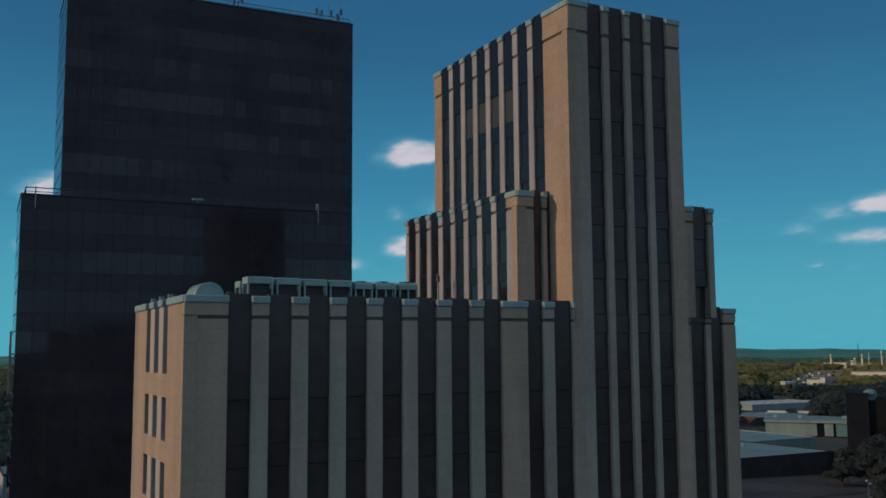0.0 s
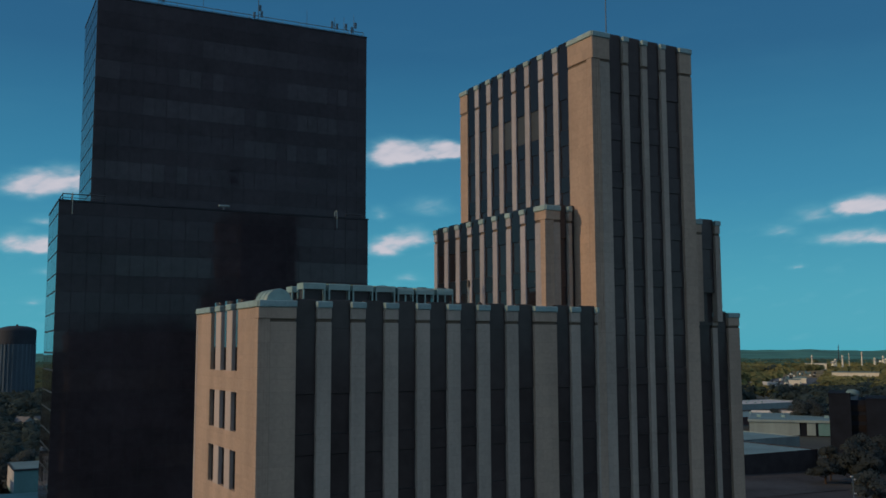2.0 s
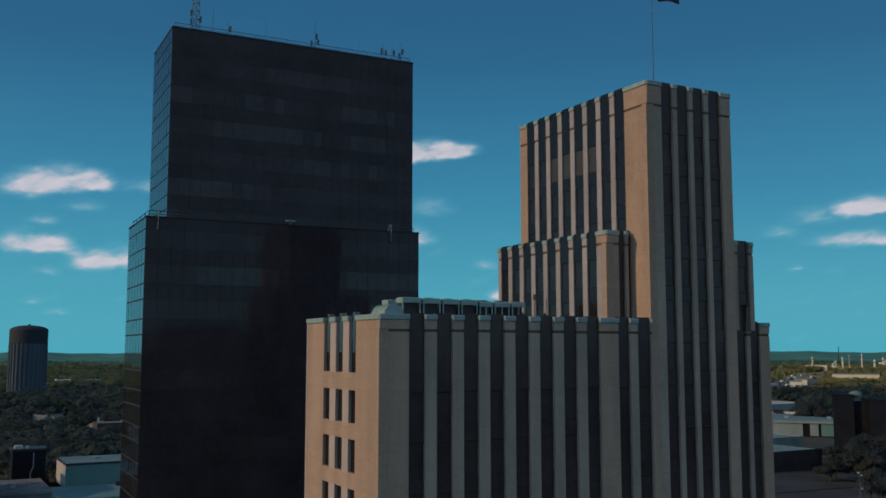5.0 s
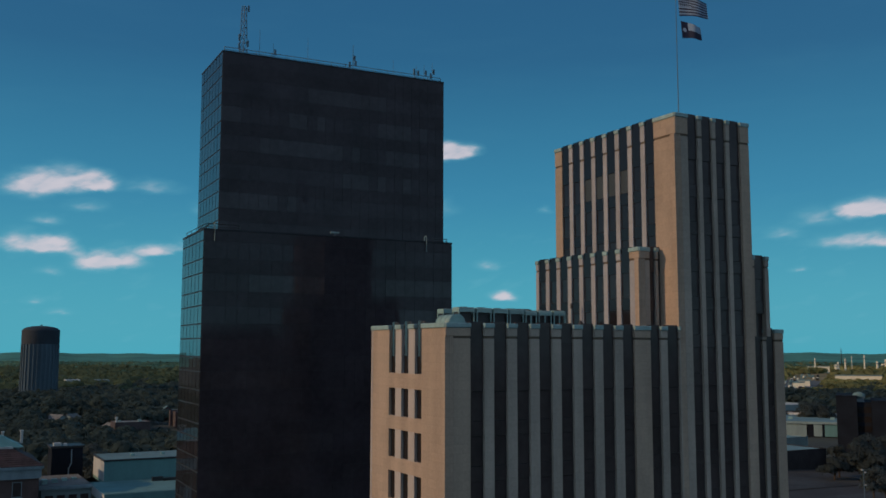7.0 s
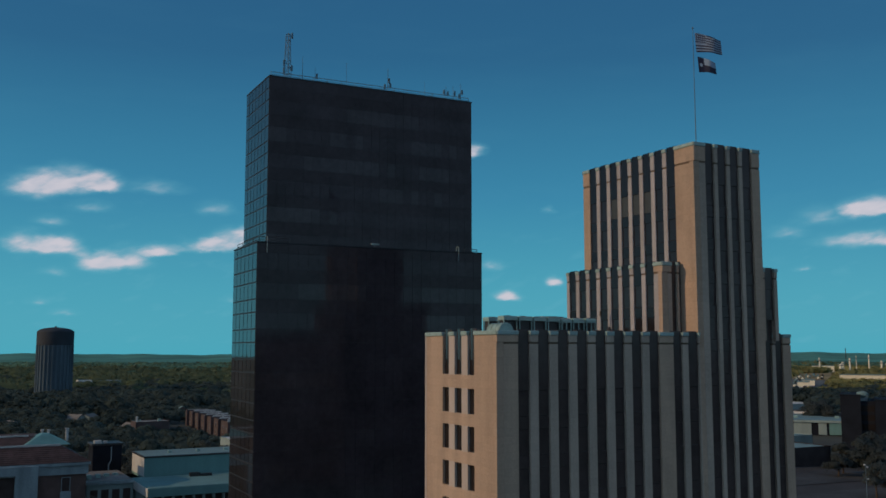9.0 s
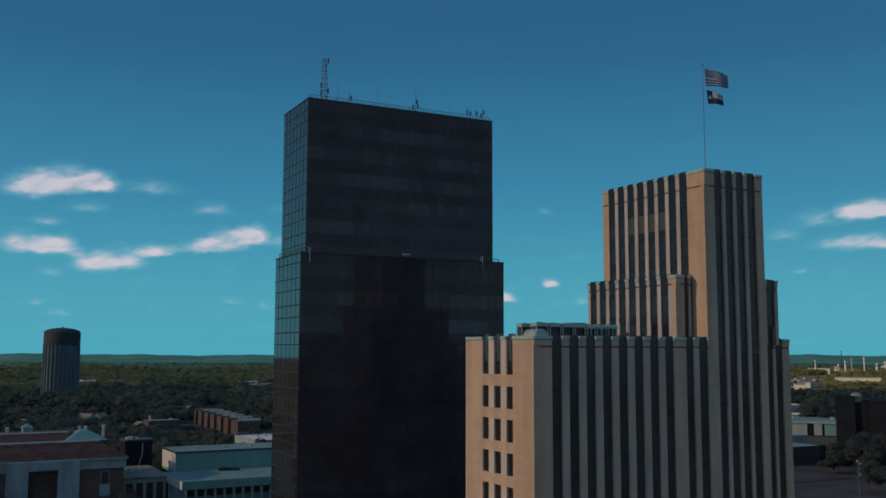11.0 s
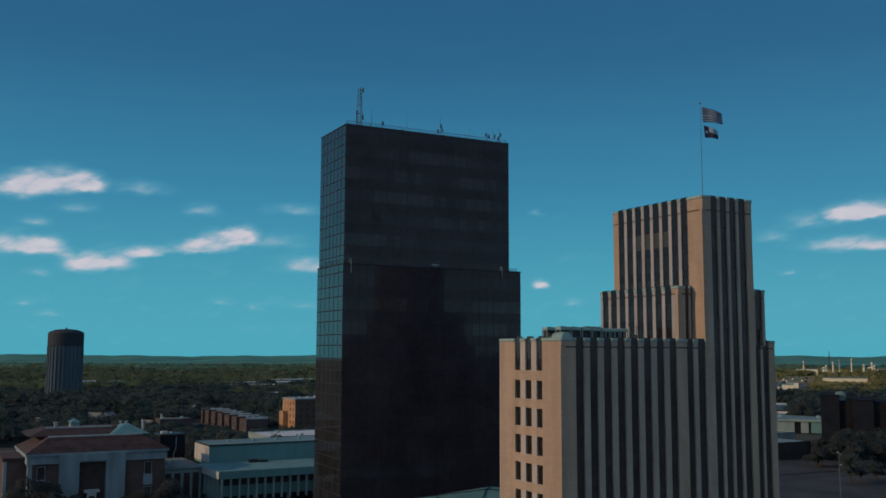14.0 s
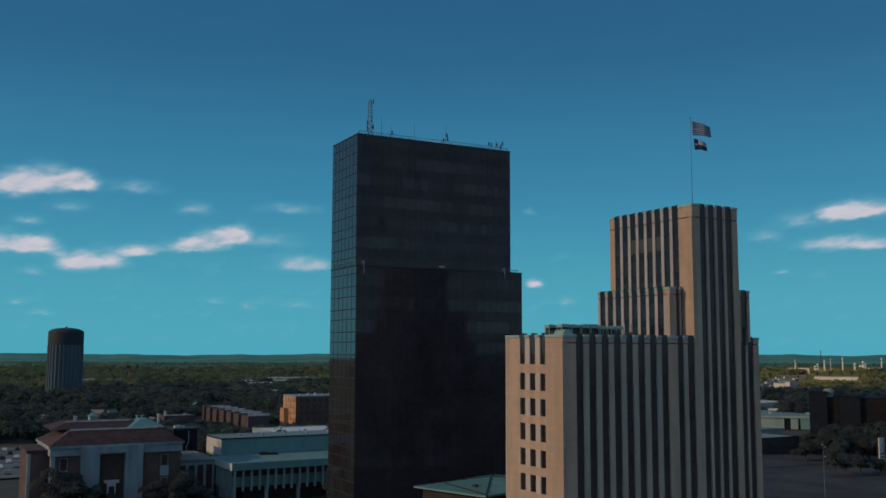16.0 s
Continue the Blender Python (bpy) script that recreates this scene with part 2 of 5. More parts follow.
# coloured darker than the limestone, so the recessed groove reads as a shadow line
GROOVE_SHADE = material("groove_stone", (0.16, 0.12, 0.085), 0.9, vary=0.15)
COPING = material("coping_metal", (0.29, 0.42, 0.415), 0.55, vary=0.15, scale=0.8, bump=0.05)
SPANDREL = glass_material("dark_spandrel", (0.072, 0.058, 0.056), 0.13, 1.27, per_object=0.05)
PANE = glass_material("dark_window_glass", (0.074, 0.059, 0.057), 0.12, 1.27, per_object=0.08)
# next three: window glass and spandrel again, coloured darker for walls the sun strikes
SUNLIT_GLASS = glass_material("navy_solar_glass", (0.019, 0.018, 0.022), 0.10, 1.38, per_object=0.10)
SUNLIT_PANEL = material("navy_glazed_panel", (0.012, 0.012, 0.015), 0.22, vary=0.15, scale=0.4, bump=0.03, ior=1.40, per_object=0.05)
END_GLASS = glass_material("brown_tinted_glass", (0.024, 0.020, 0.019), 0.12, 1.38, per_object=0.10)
SHEET_METAL = material("glossy_folded_sheet", (0.040, 0.037, 0.034), 0.18, vary=0.12, scale=1.0, bump=0.05, ior=1.65)
BLIND = material("window_blind", (0.030, 0.042, 0.050), 0.5, vary=0.12)
BLACK_GLASS = glass_material("black_glass", (0.051, 0.042, 0.049), 0.05, 1.32, per_object=0.05, per_island=0.05)
BLACK_BLIND = glass_material("black_glass_with_blinds", (0.056, 0.047, 0.053), 0.05, 1.38, per_object=0.05, per_island=0.08)
# same glass as the tower front, copied to look brighter with sky on the side
SIDE_GLASS = glass_material("reflective_glass", (0.026, 0.028, 0.031), 0.05, 1.75, per_object=0.12)
BLACK_SPANDREL = glass_material("black_spandrel_glass", (0.052, 0.043, 0.049), 0.10, 1.27, per_object=0.05, per_island=0.03)
MULLION = material("mullion", (0.034, 0.036, 0.043), 0.5, vary=0.2, bump=0, ior=1.3)
DARK_BRICK = material("dark_brick", (0.050, 0.045, 0.047), 0.9, vary=0.25, scale=0.2, fine=4, ior=1.25)
ROOFING = material("roof_membrane", (0.20, 0.20, 0.19), 0.9, vary=0.25, scale=0.2)
ROOF_BLUE = material("pale_roof_membrane", (0.165, 0.275, 0.285), 0.8, vary=0.2, scale=0.05, fine=0.8)
UNIT_METAL = material("painted_sheet_metal", (0.27, 0.42, 0.40), 0.5, vary=0.12, scale=1.2, bump=0.05)
DARK_METAL = material("dark_metal", (0.03, 0.03, 0.032), 0.5, vary=0.2, bump=0.05)
STEEL = material("galvanised_steel", (0.22, 0.27, 0.30), 0.5, vary=0.15, metal=0.3, bump=0.05)
MAST_GREY = material("weathered_mast_paint", (0.10, 0.165, 0.215), 0.6, vary=0.15, bump=0.05)
TERRACOTTA = material("terracotta_tile", (0.070, 0.043, 0.042), 0.85, vary=0.35, scale=0.5, fine=3.0, per_object=0.2)
BRICK = material("red_brick", (0.122, 0.080, 0.074), 0.9, vary=0.25, scale=0.3, fine=5)
ROW_BRICK = material("dull_red_brick", (0.088, 0.067, 0.069), 0.9, vary=0.25, scale=0.3, fine=5)
# apartment brick with the sunlight of its end wall in the colour
LIT_END_BRICK = material("buff_brick", (0.50, 0.295, 0.165), 0.9, vary=0.22, scale=0.25, fine=3)
CREAM_PAINT = material("cream_paint", (0.90, 0.84, 0.66), 0.6, vary=0.08, scale=0.05)
# near-black blue base: shade put into brown brick that the sun would light
BRICK_BROWN_SHADED = material("brown_brick", (0.0165, 0.0210, 0.0300), 0.9, vary=0.2, scale=0.2, fine=4, ior=1.2)
# the same apartment brick, darkened for its shaded front
SHADED_FRONT_BRICK = material("tan_brick", (0.10, 0.068, 0.052), 0.9, vary=0.2, scale=0.2, fine=4)
TEAL_PANEL = material("teal_grey_panel", (0.135, 0.285, 0.285), 0.85, vary=0.12, scale=0.25, fine=3, streak=1)
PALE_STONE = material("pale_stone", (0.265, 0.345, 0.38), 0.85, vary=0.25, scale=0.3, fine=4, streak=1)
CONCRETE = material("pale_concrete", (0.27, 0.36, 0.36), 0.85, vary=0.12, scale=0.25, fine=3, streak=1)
WHITE_STONE = material("white_precast", (0.52, 0.54, 0.53), 0.8, vary=0.15, scale=0.3, fine=4, streak=1)
WHITE_PAINT = material("white_paint", (0.70, 0.70, 0.68), 0.6, vary=0.12, scale=0.4)
TEAL_ROOF = material("teal_metal_roof", (0.13, 0.30, 0.30), 0.45, vary=0.15, scale=0.3, bump=0.05)
ASPHALT = material("asphalt", (0.034, 0.033, 0.035), 0.92, vary=0.45, scale=0.07, fine=1.5)
PAVING = material("paving", (0.037, 0.040, 0.042), 0.92, vary=0.75, scale=0.045, fine=0.6)
GROUND = material("ground_cover", (0.048, 0.056, 0.044), 0.95, vary=0.4, scale=0.02, fine=0.3, tint=(0.030, 0.036, 0.031))
FIELD = material("dry_grass", (0.30, 0.23, 0.10), 0.95, vary=0.3, scale=0.01, fine=0.1)
LOT = material("faded_asphalt", (0.125, 0.140, 0.145), 0.92, vary=0.3, scale=0.1, fine=2)
# rib colour is lighter than the wall's, to show sun caught on the ribs
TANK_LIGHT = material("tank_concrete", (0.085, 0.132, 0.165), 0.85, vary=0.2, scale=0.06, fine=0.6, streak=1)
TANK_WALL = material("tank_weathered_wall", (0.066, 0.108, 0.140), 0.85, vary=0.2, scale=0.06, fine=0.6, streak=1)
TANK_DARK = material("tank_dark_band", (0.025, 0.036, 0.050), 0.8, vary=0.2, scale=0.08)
BARK = material("bark", (0.07, 0.05, 0.035), 0.95, vary=0.3, scale=3, fine=12)
# leaf tone of the single planted trees
LEAF_STREET = leaf_material("leaf_oak", (0.112, 0.136, 0.130), 0.55, vary=0.3, scale=0.05, fine=0.3, per_island=0.05)
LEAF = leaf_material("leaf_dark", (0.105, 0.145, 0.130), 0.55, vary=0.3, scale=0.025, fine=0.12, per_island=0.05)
# paler than the near leaves: some distance haze is in the colour
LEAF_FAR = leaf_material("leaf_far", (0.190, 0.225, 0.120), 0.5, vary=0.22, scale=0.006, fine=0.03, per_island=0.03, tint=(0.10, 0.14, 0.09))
# warmer, brighter copy of the far leaves, with golden sunlight in its colour
LEAF_SUNLIT_GOLD = leaf_material("leaf_gold", (0.42, 0.385, 0.15), 0.5, vary=0.3, scale=0.008, fine=0.03, per_island=0.08, tint=(0.10, 0.13, 0.075))
# hill colours are raised and blued to carry the haze of distance
HILL_HAZE = leaf_material("hill_cover", (0.27, 0.70, 0.60), 0.6, vary=0.22, scale=0.004, fine=0.02)
LEAF_HILL_HAZE = leaf_material("leaf_hill", (0.20, 0.37, 0.27), 0.6, vary=0.22, scale=0.006, fine=0.03)
# the red and white of the flags carry a bluish backlit tone in their colours
RED_CLOTH_BACKLIT = material("red_cloth", (0.030, 0.034, 0.068), 0.85, vary=0.1, bump=0)
WHITE_CLOTH_BACKLIT = material("white_cloth", (0.28, 0.38, 0.52), 0.85, vary=0.08, bump=0)
BLUE_CLOTH = material("blue_cloth", (0.016, 0.022, 0.06), 0.85, vary=0.1, bump=0)
CAR_PAINTS = [material("car_paint_" + n, c, 0.3, vary=0.06, bump=0) for n, c in
              (("white", (0.6, 0.6, 0.6)), ("grey", (0.18, 0.19, 0.2)), ("black", (0.02, 0.02, 0.022)), ("red", (0.22, 0.02, 0.02)))]
RUBBER = material("tyre_rubber", (0.02, 0.02, 0.02), 0.9, vary=0.1, bump=0)

# ---------------------------------------------------------------- building blocks


def box(bm, x0, x1, y0, y1, z0, z1, bevel=0.0):
    """Adds an upright box, with bevelled edges if asked."""
    r = bmesh.ops.create_cube(bm, size=1, matrix=Matrix.LocRotScale(((x0 + x1) / 2, (y0 + y1) / 2, (z0 + z1) / 2), None,
                                                                   (x1 - x0, y1 - y0, z1 - z0)))
    if bevel:
        edges = list({e for v in r["verts"] for e in v.link_edges})
        bmesh.ops.bevel(bm, geom=edges, offset=bevel, segments=1, affect="EDGES")
    return bm


def boxes(*rows, bevel=0.0):
    bm = bmesh.new()
    for r in rows:
        box(bm, *r, bevel=bevel)
    return bm


def rod(bm, a, b, r0, r1=None, sides=8):
    """Adds a tapered bar from a to b."""
    a, b = Vector(a), Vector(b)
    d = b - a
    m = Matrix.Translation((a + b) / 2) @ d.to_track_quat("Z", "Y").to_matrix().to_4x4()
    bmesh.ops.create_cone(bm, cap_ends=True, segments=sides, radius1=r0, radius2=r0 if r1 is None else r1, depth=d.length, matrix=m)
    return bm


def prism(bm, outline, z0, z1):
    """Adds an upright prism over a plan outline."""
    f = bm.faces.new([bm.verts.new((x, y, z0)) for x, y in outline])
    r = bmesh.ops.extrude_face_region(bm, geom=[f])
    for v in r["geom"]:
        if isinstance(v, bmesh.types.BMVert):
            v.co.z = z1
    bmesh.ops.recalc_face_normals(bm, faces=bm.faces[:])
    return bm


def mesh_of(name, bm, *mats):
    me = bpy.data.meshes.new(name)
    bm.to_mesh(me)
    bm.free()
    for m in mats:
        me.materials.append(m)
    return me


def thing(name, label, category, at=(0, 0, 0), group="", kind=""):
    e = new(name)
    e.location, e.empty_display_size = at, 0.5
    return tagged(e, label, category, group, kind)


def hang(ob, parent):
    ob.parent = parent
    ob.matrix_parent_inverse = Matrix.Translation(parent.location).inverted()
    return ob


def part(name, bm, mat, parent, label=""):
    """One mesh object, in world places, under a thing or a part."""
    mats = mat if isinstance(mat, (list, tuple)) else (mat,)
    ob = hang(new(name, mesh_of(name, bm, *mats)), parent)
    return tagged(ob, label)


def piece(name, me, m, parent):
    """A repeat that shares its mesh, at the pose m, under a part that itself stands at the origin."""
    ob = new(name, me)
    ob.matrix_basis = m
    return hang(ob, parent)


# ---------------------------------------------------------------- ground


def smooth(a, b, v):
    t = np.clip((v - a) / (b - a), 0, 1)
    return t * t * (3 - 2 * t)


def ground_z(x, y):
    """Height of the land: flat downtown, a shallow valley, then long wooded hills."""
    x, y = np.asarray(x, float), np.asarray(y, float)
    r = np.hypot(x - 20, y)
    az = np.degrees(np.arctan2(x + 60, y + 90))
    far = 10 + 10 * smooth(30, 52, az) + 4.0 * np.sin(az * 0.33) + 2.0 * np.sin(az * 1.13 + 1) + 1.0 * np.sin(az * 2.9)
    roll = 2.0 * np.sin(x / 310 + 1) * np.sin(y / 270) * smooth(500, 900, r)
    return -4 - 6 * smooth(190, 430, r) + roll + (far + 10) * smooth(1100, 4300, r) ** 1.2


def build_ground():
    rings = np.r_[0, 25, 60, 100, 150, 200, 260, 330, 420, 520, 650, 800, 1000, 1250, 1550, 1900, 2300, 2700, 3100, 3500, 3900, 4300, 4550]
    n = 120
    a = np.linspace(0, 2 * np.pi, n, endpoint=False)
    xs = 20 + rings[:, None] * np.cos(a)
    ys = rings[:, None] * np.sin(a)
    v = np.stack([xs, ys, ground_z(xs, ys)], -1).reshape(-1, 3)
    faces = [(i * n + j, (i + 1) * n + j, (i + 1) * n + (j + 1) % n, i * n + (j + 1) % n) for i in range(len(rings) - 1) for j in range(n)]
    me = bpy.data.meshes.new("ground")
    me.from_pydata(v.tolist(), [], faces)
    me.materials.append(GROUND)
    for p in me.polygons:
        p.use_smooth = True
    me.update()
    tagged(new("ground", me), "dark green and brown ground rolling to wooded hills", "ground", kind="structure")


build_ground()


def build_hills():
    """The far wooded ridge, whose treetops run together into one even sheet."""
    n = 420
    rings = np.array([2500, 2620, 2760, 2900, 3050, 3200, 3350, 3500, 3650, 3800, 3950, 4100, 4250, 4400, 4545.0])
    a = np.radians(np.linspace(20, 100, n))
    X, Y = 20 + rings[:, None] * np.cos(a), rings[:, None] * np.sin(a)
    lift = np.where(rings < 2600, -3.0, 9.0 + (rings - 2600) * 0.0058)[:, None] + 0.25 * np.sin(a * 310 + rings[:, None] * 0.4) + 0.5 * np.sin(a * 61 + rings[:, None] * 0.002)
    v = np.stack([X, Y, ground_z(X, Y) + lift], -1).reshape(-1, 3)
    me = bpy.data.meshes.new("hills")
    me.from_pydata(v.tolist(), [], [(i * n + j, i * n + j + 1, (i + 1) * n + j + 1, (i + 1) * n + j) for i in range(len(rings) - 1) for j in range(n - 1)])
    me.materials.append(HILL_HAZE)
    for p in me.polygons:
        p.use_smooth = True
    me.update()
    tagged(new("hills", me), "blue-green wooded ridge along the horizon", "hills", kind="structure")


build_hills()
BASE = -4.0
DOWNTOWN = []            # what stands on the grid of the two towers

# ---------------------------------------------------------------- the stepped limestone office building
FLOOR = 3.74


def window_mesh(name, w, h, glass):
    """A window: a thin dark frame with its pane set back."""
    bm = boxes((0, w, -0.02, 0.10, 0, h))
    front = min(bm.faces, key=lambda f: f.calc_center_median().y)
    bmesh.ops.inset_region(bm, faces=[front], thickness=0.06)
    for v in front.verts:
        v.co.y += 0.05
    front.material_index = 1
    return mesh_of(name, bm, DARK_METAL, glass)


def panel_mesh(name, w, h, mat):
    bm = boxes((0, w, 0, 0.1, 0, h - 0.02))
    return mesh_of(name, bm, mat)


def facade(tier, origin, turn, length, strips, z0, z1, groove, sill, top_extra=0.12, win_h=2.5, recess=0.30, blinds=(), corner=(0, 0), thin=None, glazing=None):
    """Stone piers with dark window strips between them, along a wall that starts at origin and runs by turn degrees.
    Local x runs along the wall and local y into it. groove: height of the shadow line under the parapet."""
    m = Matrix.Translation((*origin, 0)) @ Matrix.Rotation(radians(turn), 4, "Z")
    thin = thin or LIMESTONE_PALE
    glass, panel = glazing or (PANE, SPANDREL)

    def put(name, bm, mat, label=""):
        bm.transform(m)
        return part(name, bm, mat, tier, label)

    edges = [corner[0]] + [v for s in strips for v in s] + [length - corner[1]]
    for a, b in zip(edges[::2], edges[1::2]):
        if b - a < 0.05:
            continue
        put("pier", boxes((a, b, 0, recess + 0.3, z0, groove - 0.20), bevel=0.03), LIMESTONE if b - a > 1.2 else thin)
    edges[0], edges[-1] = 0, length
    for a, b in zip(edges[::2], edges[1::2]):
        if b - a < 0.05:
            continue
        put("groove", boxes((max(a + 0.02, corner[0]), min(b - 0.02, length - corner[1]), 0.10, recess + 0.3, groove - 0.22, groove + 0.02)), GROOVE_SHADE)
        put("parapet_block", boxes((a, b, -0.02, recess + 0.3, groove, z1 - 0.42), bevel=0.03), LIMESTONE if b - a > 1.2 else thin)
        put("coping", boxes((a - 0.03, b + 0.03, -0.12, recess + 0.45, z1 - 0.42, z1), bevel=0.05), COPING)
    rows = []
    z = sill
    while z > z0 + 0.5:
        rows.append(z)
        z -= FLOOR
    for k, (a, b) in enumerate(strips):
        w = b - a
        key = "%.2f " % w + glass.name
        put("crown_panel", boxes((a, b, recess - 0.07, recess + 0.3, groove - 0.6, z1 + top_extra), bevel=0.03), panel)
        win = MESHES.setdefault("win" + key, None) or window_mesh("window", w, win_h, glass)
        MESHES["win" + key] = win
        bl = MESHES.setdefault("blind" + key, None) or window_mesh("window", w, win_h, BLIND)
        MESHES["blind" + key] = bl
        sp = MESHES.setdefault("sp" + key, None) or panel_mesh("spandrel", w, FLOOR - win_h, panel)
        MESHES["sp" + key] = sp
        upper = groove - 0.6 - (rows[0] + win_h)
        if upper > 0.05:
            put("spandrel", boxes((a, b, recess - 0.06, recess + 0.2, rows[0] + win_h, groove - 0.58)), panel)
        for r, zz in enumerate(rows):
            piece("window", bl if (k, r) in blinds else win, m @ Matrix.Translation((a, recess, zz)), tier)
            piece("spandrel", sp, m @ Matrix.Translation((a, recess - 0.04, zz - FLOOR + win_h)), tier)


MESHES = {}


def core(building, name, x0, x1, y0, y1, z1, label="", z0=BASE):
    """The body of one tier, behind its facades, with its flat roof inside the parapet."""
    body = part(name, boxes((x0, x1, y0, y1, z0, z1 - 0.9)), SPANDREL, building, label)
    part("roof_deck", boxes((x0 + 0.2, x1 - 0.2, y0 + 0.2, y1 - 0.2, z1 - 0.9, z1 - 0.75)), ROOFING, building)
    return body


def corner_post(tier, x, y, sx, sy, z0, z1):
    """A corner with small upright steps, as the stone corners have."""
    s = [(0.0, 0.72), (0.0, 0.108), (0.20, 0.108), (0.20, 0.072), (0.40, 0.072), (0.40, 0.036), (0.60, 0.036), (0.60, 0.0), (0.72, 0.0), (0.72, 0.72)]
    pts = [(x + sx * a, y + sy * b) for a, b in s]
    bm = prism(bmesh.new(), pts, z0, z1)
    part("corner_post", bm, LIMESTONE, tier)


def office_building():
    b = thing("office_building", "stepped beige limestone office building with dark window strips", "building", (20, 10, BASE))
    # wing: front, sunlit end, plain back
    R = 0.6
    wing = core(b, "wing", R, 25.9, R, 14.85 - R, 40.1)
    strips = [(2.42 + 2.345 * i, 3.78 + 2.345 * i) for i in range(8)] + [(22.15, 23.4), (24.25, 25.72)]
    facade(wing, (0, 0), 0, 25.9, strips, BASE, 40.1, 38.98, 31.82, corner=(0.72, 0))
    corner_post(wing, 0, 0, 1, 1, BASE, 38.975)
    end_wall(wing)
    part("back_wall", boxes((R, 25.9, 14.85 - R, 14.85, BASE, 40.1)), LIMESTONE, wing)
    # upper shoulder, towards the sun
    sh = core(b, "shoulder", 23.05 + R, 26.4, 2.5 + R, 20.4 - 0.1, 47.95)
    ys = [(3.98 + 2.07 * i, 5.35 + 2.07 * i) for i in range(8)]
    facade(sh, (23.05, 20.4), -90, 17.9, [(20.4 - c, 20.4 - a) for a, c in reversed(ys)], 38.0, 47.95, 46.85, 43.0, corner=(0, 0.72), recess=0.15, thin=LIMESTONE_SUNLIT, glazing=(SUNLIT_GLASS, SUNLIT_PANEL))
    facade(sh, (23.05, 2.5), 0, 2.85, [(1.35, 2.1), (2.45, 2.84)], 38.0, 47.95, 46.85, 43.0, corner=(0.72, 0))
    corner_post(sh, 23.05, 2.5, 1, 1, 38.0, 46.845)
    # tower
    tw = core(b, "tower", 25.9 + R, 36.0 - 0.1, 0.1 + R, 20.4 - 0.1, 61.3)
    facade(tw, (25.9, 0.1), 0, 10.1, [(1.68, 3.0), (3.55, 4.92), (5.45, 6.82), (7.36, 8.84)], BASE, 61.3, 59.2, 54.3, corner=(0.72, 0))
    part("pier_foot", boxes((25.905, 26.62, 0.1, 0.7, BASE, 38.4)), LIMESTONE, tw)
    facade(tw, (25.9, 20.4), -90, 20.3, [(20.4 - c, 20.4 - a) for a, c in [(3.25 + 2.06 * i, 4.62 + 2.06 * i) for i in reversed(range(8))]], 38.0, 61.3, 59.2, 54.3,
           corner=(0, 0.72), recess=0.15, thin=LIMESTONE_SUNLIT, blinds=((2, 0), (3, 0), (4, 0), (5, 0)), glazing=(SUNLIT_GLASS, SUNLIT_PANEL))
    corner_post(tw, 25.9, 0.1, 1, 1, 38.4, 59.195)
    part("side_wall", boxes((35.9, 36.0, 0.7, 20.4, BASE, 61.3)), LIMESTONE, tw)
    # shoulder and wing on the far side
    s2 = core(b, "far_shoulder", 36.0, 41.9 - 0.1, 3.4 + R, 20.3, 47.95, z0=39.0)
    facade(s2, (36.0, 3.4), 0, 5.9, [(1.0, 2.3), (3.8, 5.3)], 39.3, 47.95, 46.85, 43.0)
    part("side_wall", boxes((41.8, 41.9, 4.0, 20.4, 39.0, 47.95)), LIMESTONE, s2)
    w2 = core(b, "far_wing", 36.0, 44.45 - 0.1, 4.0 + R, 20.3, 40.1)
    facade(w2, (36.0, 4.0), 0, 8.45, [(1.1, 2.4), (3.8, 5.27), (5.85, 7.1)], BASE, 40.1, 38.98, 31.82)
    part("side_wall", boxes((44.35, 44.45, 4.6, 20.4, BASE, 40.1)), LIMESTONE, w2)


def end_wall(wing):
    """The sunlit end of the wing: a stone wall with three columns of punched windows and pale jambs between them."""
    cols = [(4.36, 5.68), (6.92, 8.36), (9.59, 10.94)]
    zs = [31.82 - FLOOR * k for k in range(10)]
    d, end = 0.5, 14.85
    edges = [0.72] + [v for c in cols for v in c] + [end]
    for k, (a, c) in enumerate(zip(edges[::2], edges[1::2])):
        part("pier", boxes((0, d, a, c, BASE, 39.68), bevel=0.03), LIMESTONE if k in (0, 3) else JAMB_STONE, wing)
        part("coping", boxes((-0.12, d + 0.2, a - (0.72 if k == 0 else 0.0), c, 39.68, 40.1), bevel=0.05), COPING, wing)
    part("parapet_block", boxes((-0.03, d, -0.04, 0.72, 38.98, 39.68), bevel=0.03), LIMESTONE, wing)
    part("edge_strip", boxes((-0.03, 0.02, end - 0.28, end + 0.01, BASE, 39.66)), JAMB_STONE, wing, "pale stone edge strip")
    turn = Matrix.Rotation(radians(-90), 4, "Z")
    for a, c in cols:
        w = c - a
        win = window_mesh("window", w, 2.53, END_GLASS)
        part("crown_panel", boxes((0.30, d, a, c, 38.2, 40.35), bevel=0.04), SPANDREL, wing)
        # a bright folded sheet stands in each upper opening, in two lengths
        for z0, z1 in ((37.25, 38.46), (38.50, 40.38)):
            part("folded_sheet", prism(bmesh.new(), [(0.32, a + 0.30), (0.14, a + 0.52), (0.14, c - 0.42), (0.32, c - 0.20)], z0, z1), SHEET_METAL, wing, "thin pale folded metal sheet")
        piece("window", win, Matrix.Translation((0.28, c, 35.70)) @ turn, wing)
        for z in zs:
            if z > BASE:
                piece("window", win, Matrix.Translation((0.28, c, z)) @ turn, wing)
    zz = [35.70] + zs
    for hi, lo in zip(zz, zs):
        part("storey_band", boxes((-0.006, d, cols[0][0] - 0.22, cols[-1][1] + 0.22, lo + 2.53, hi)), LIMESTONE, wing)


office_building()
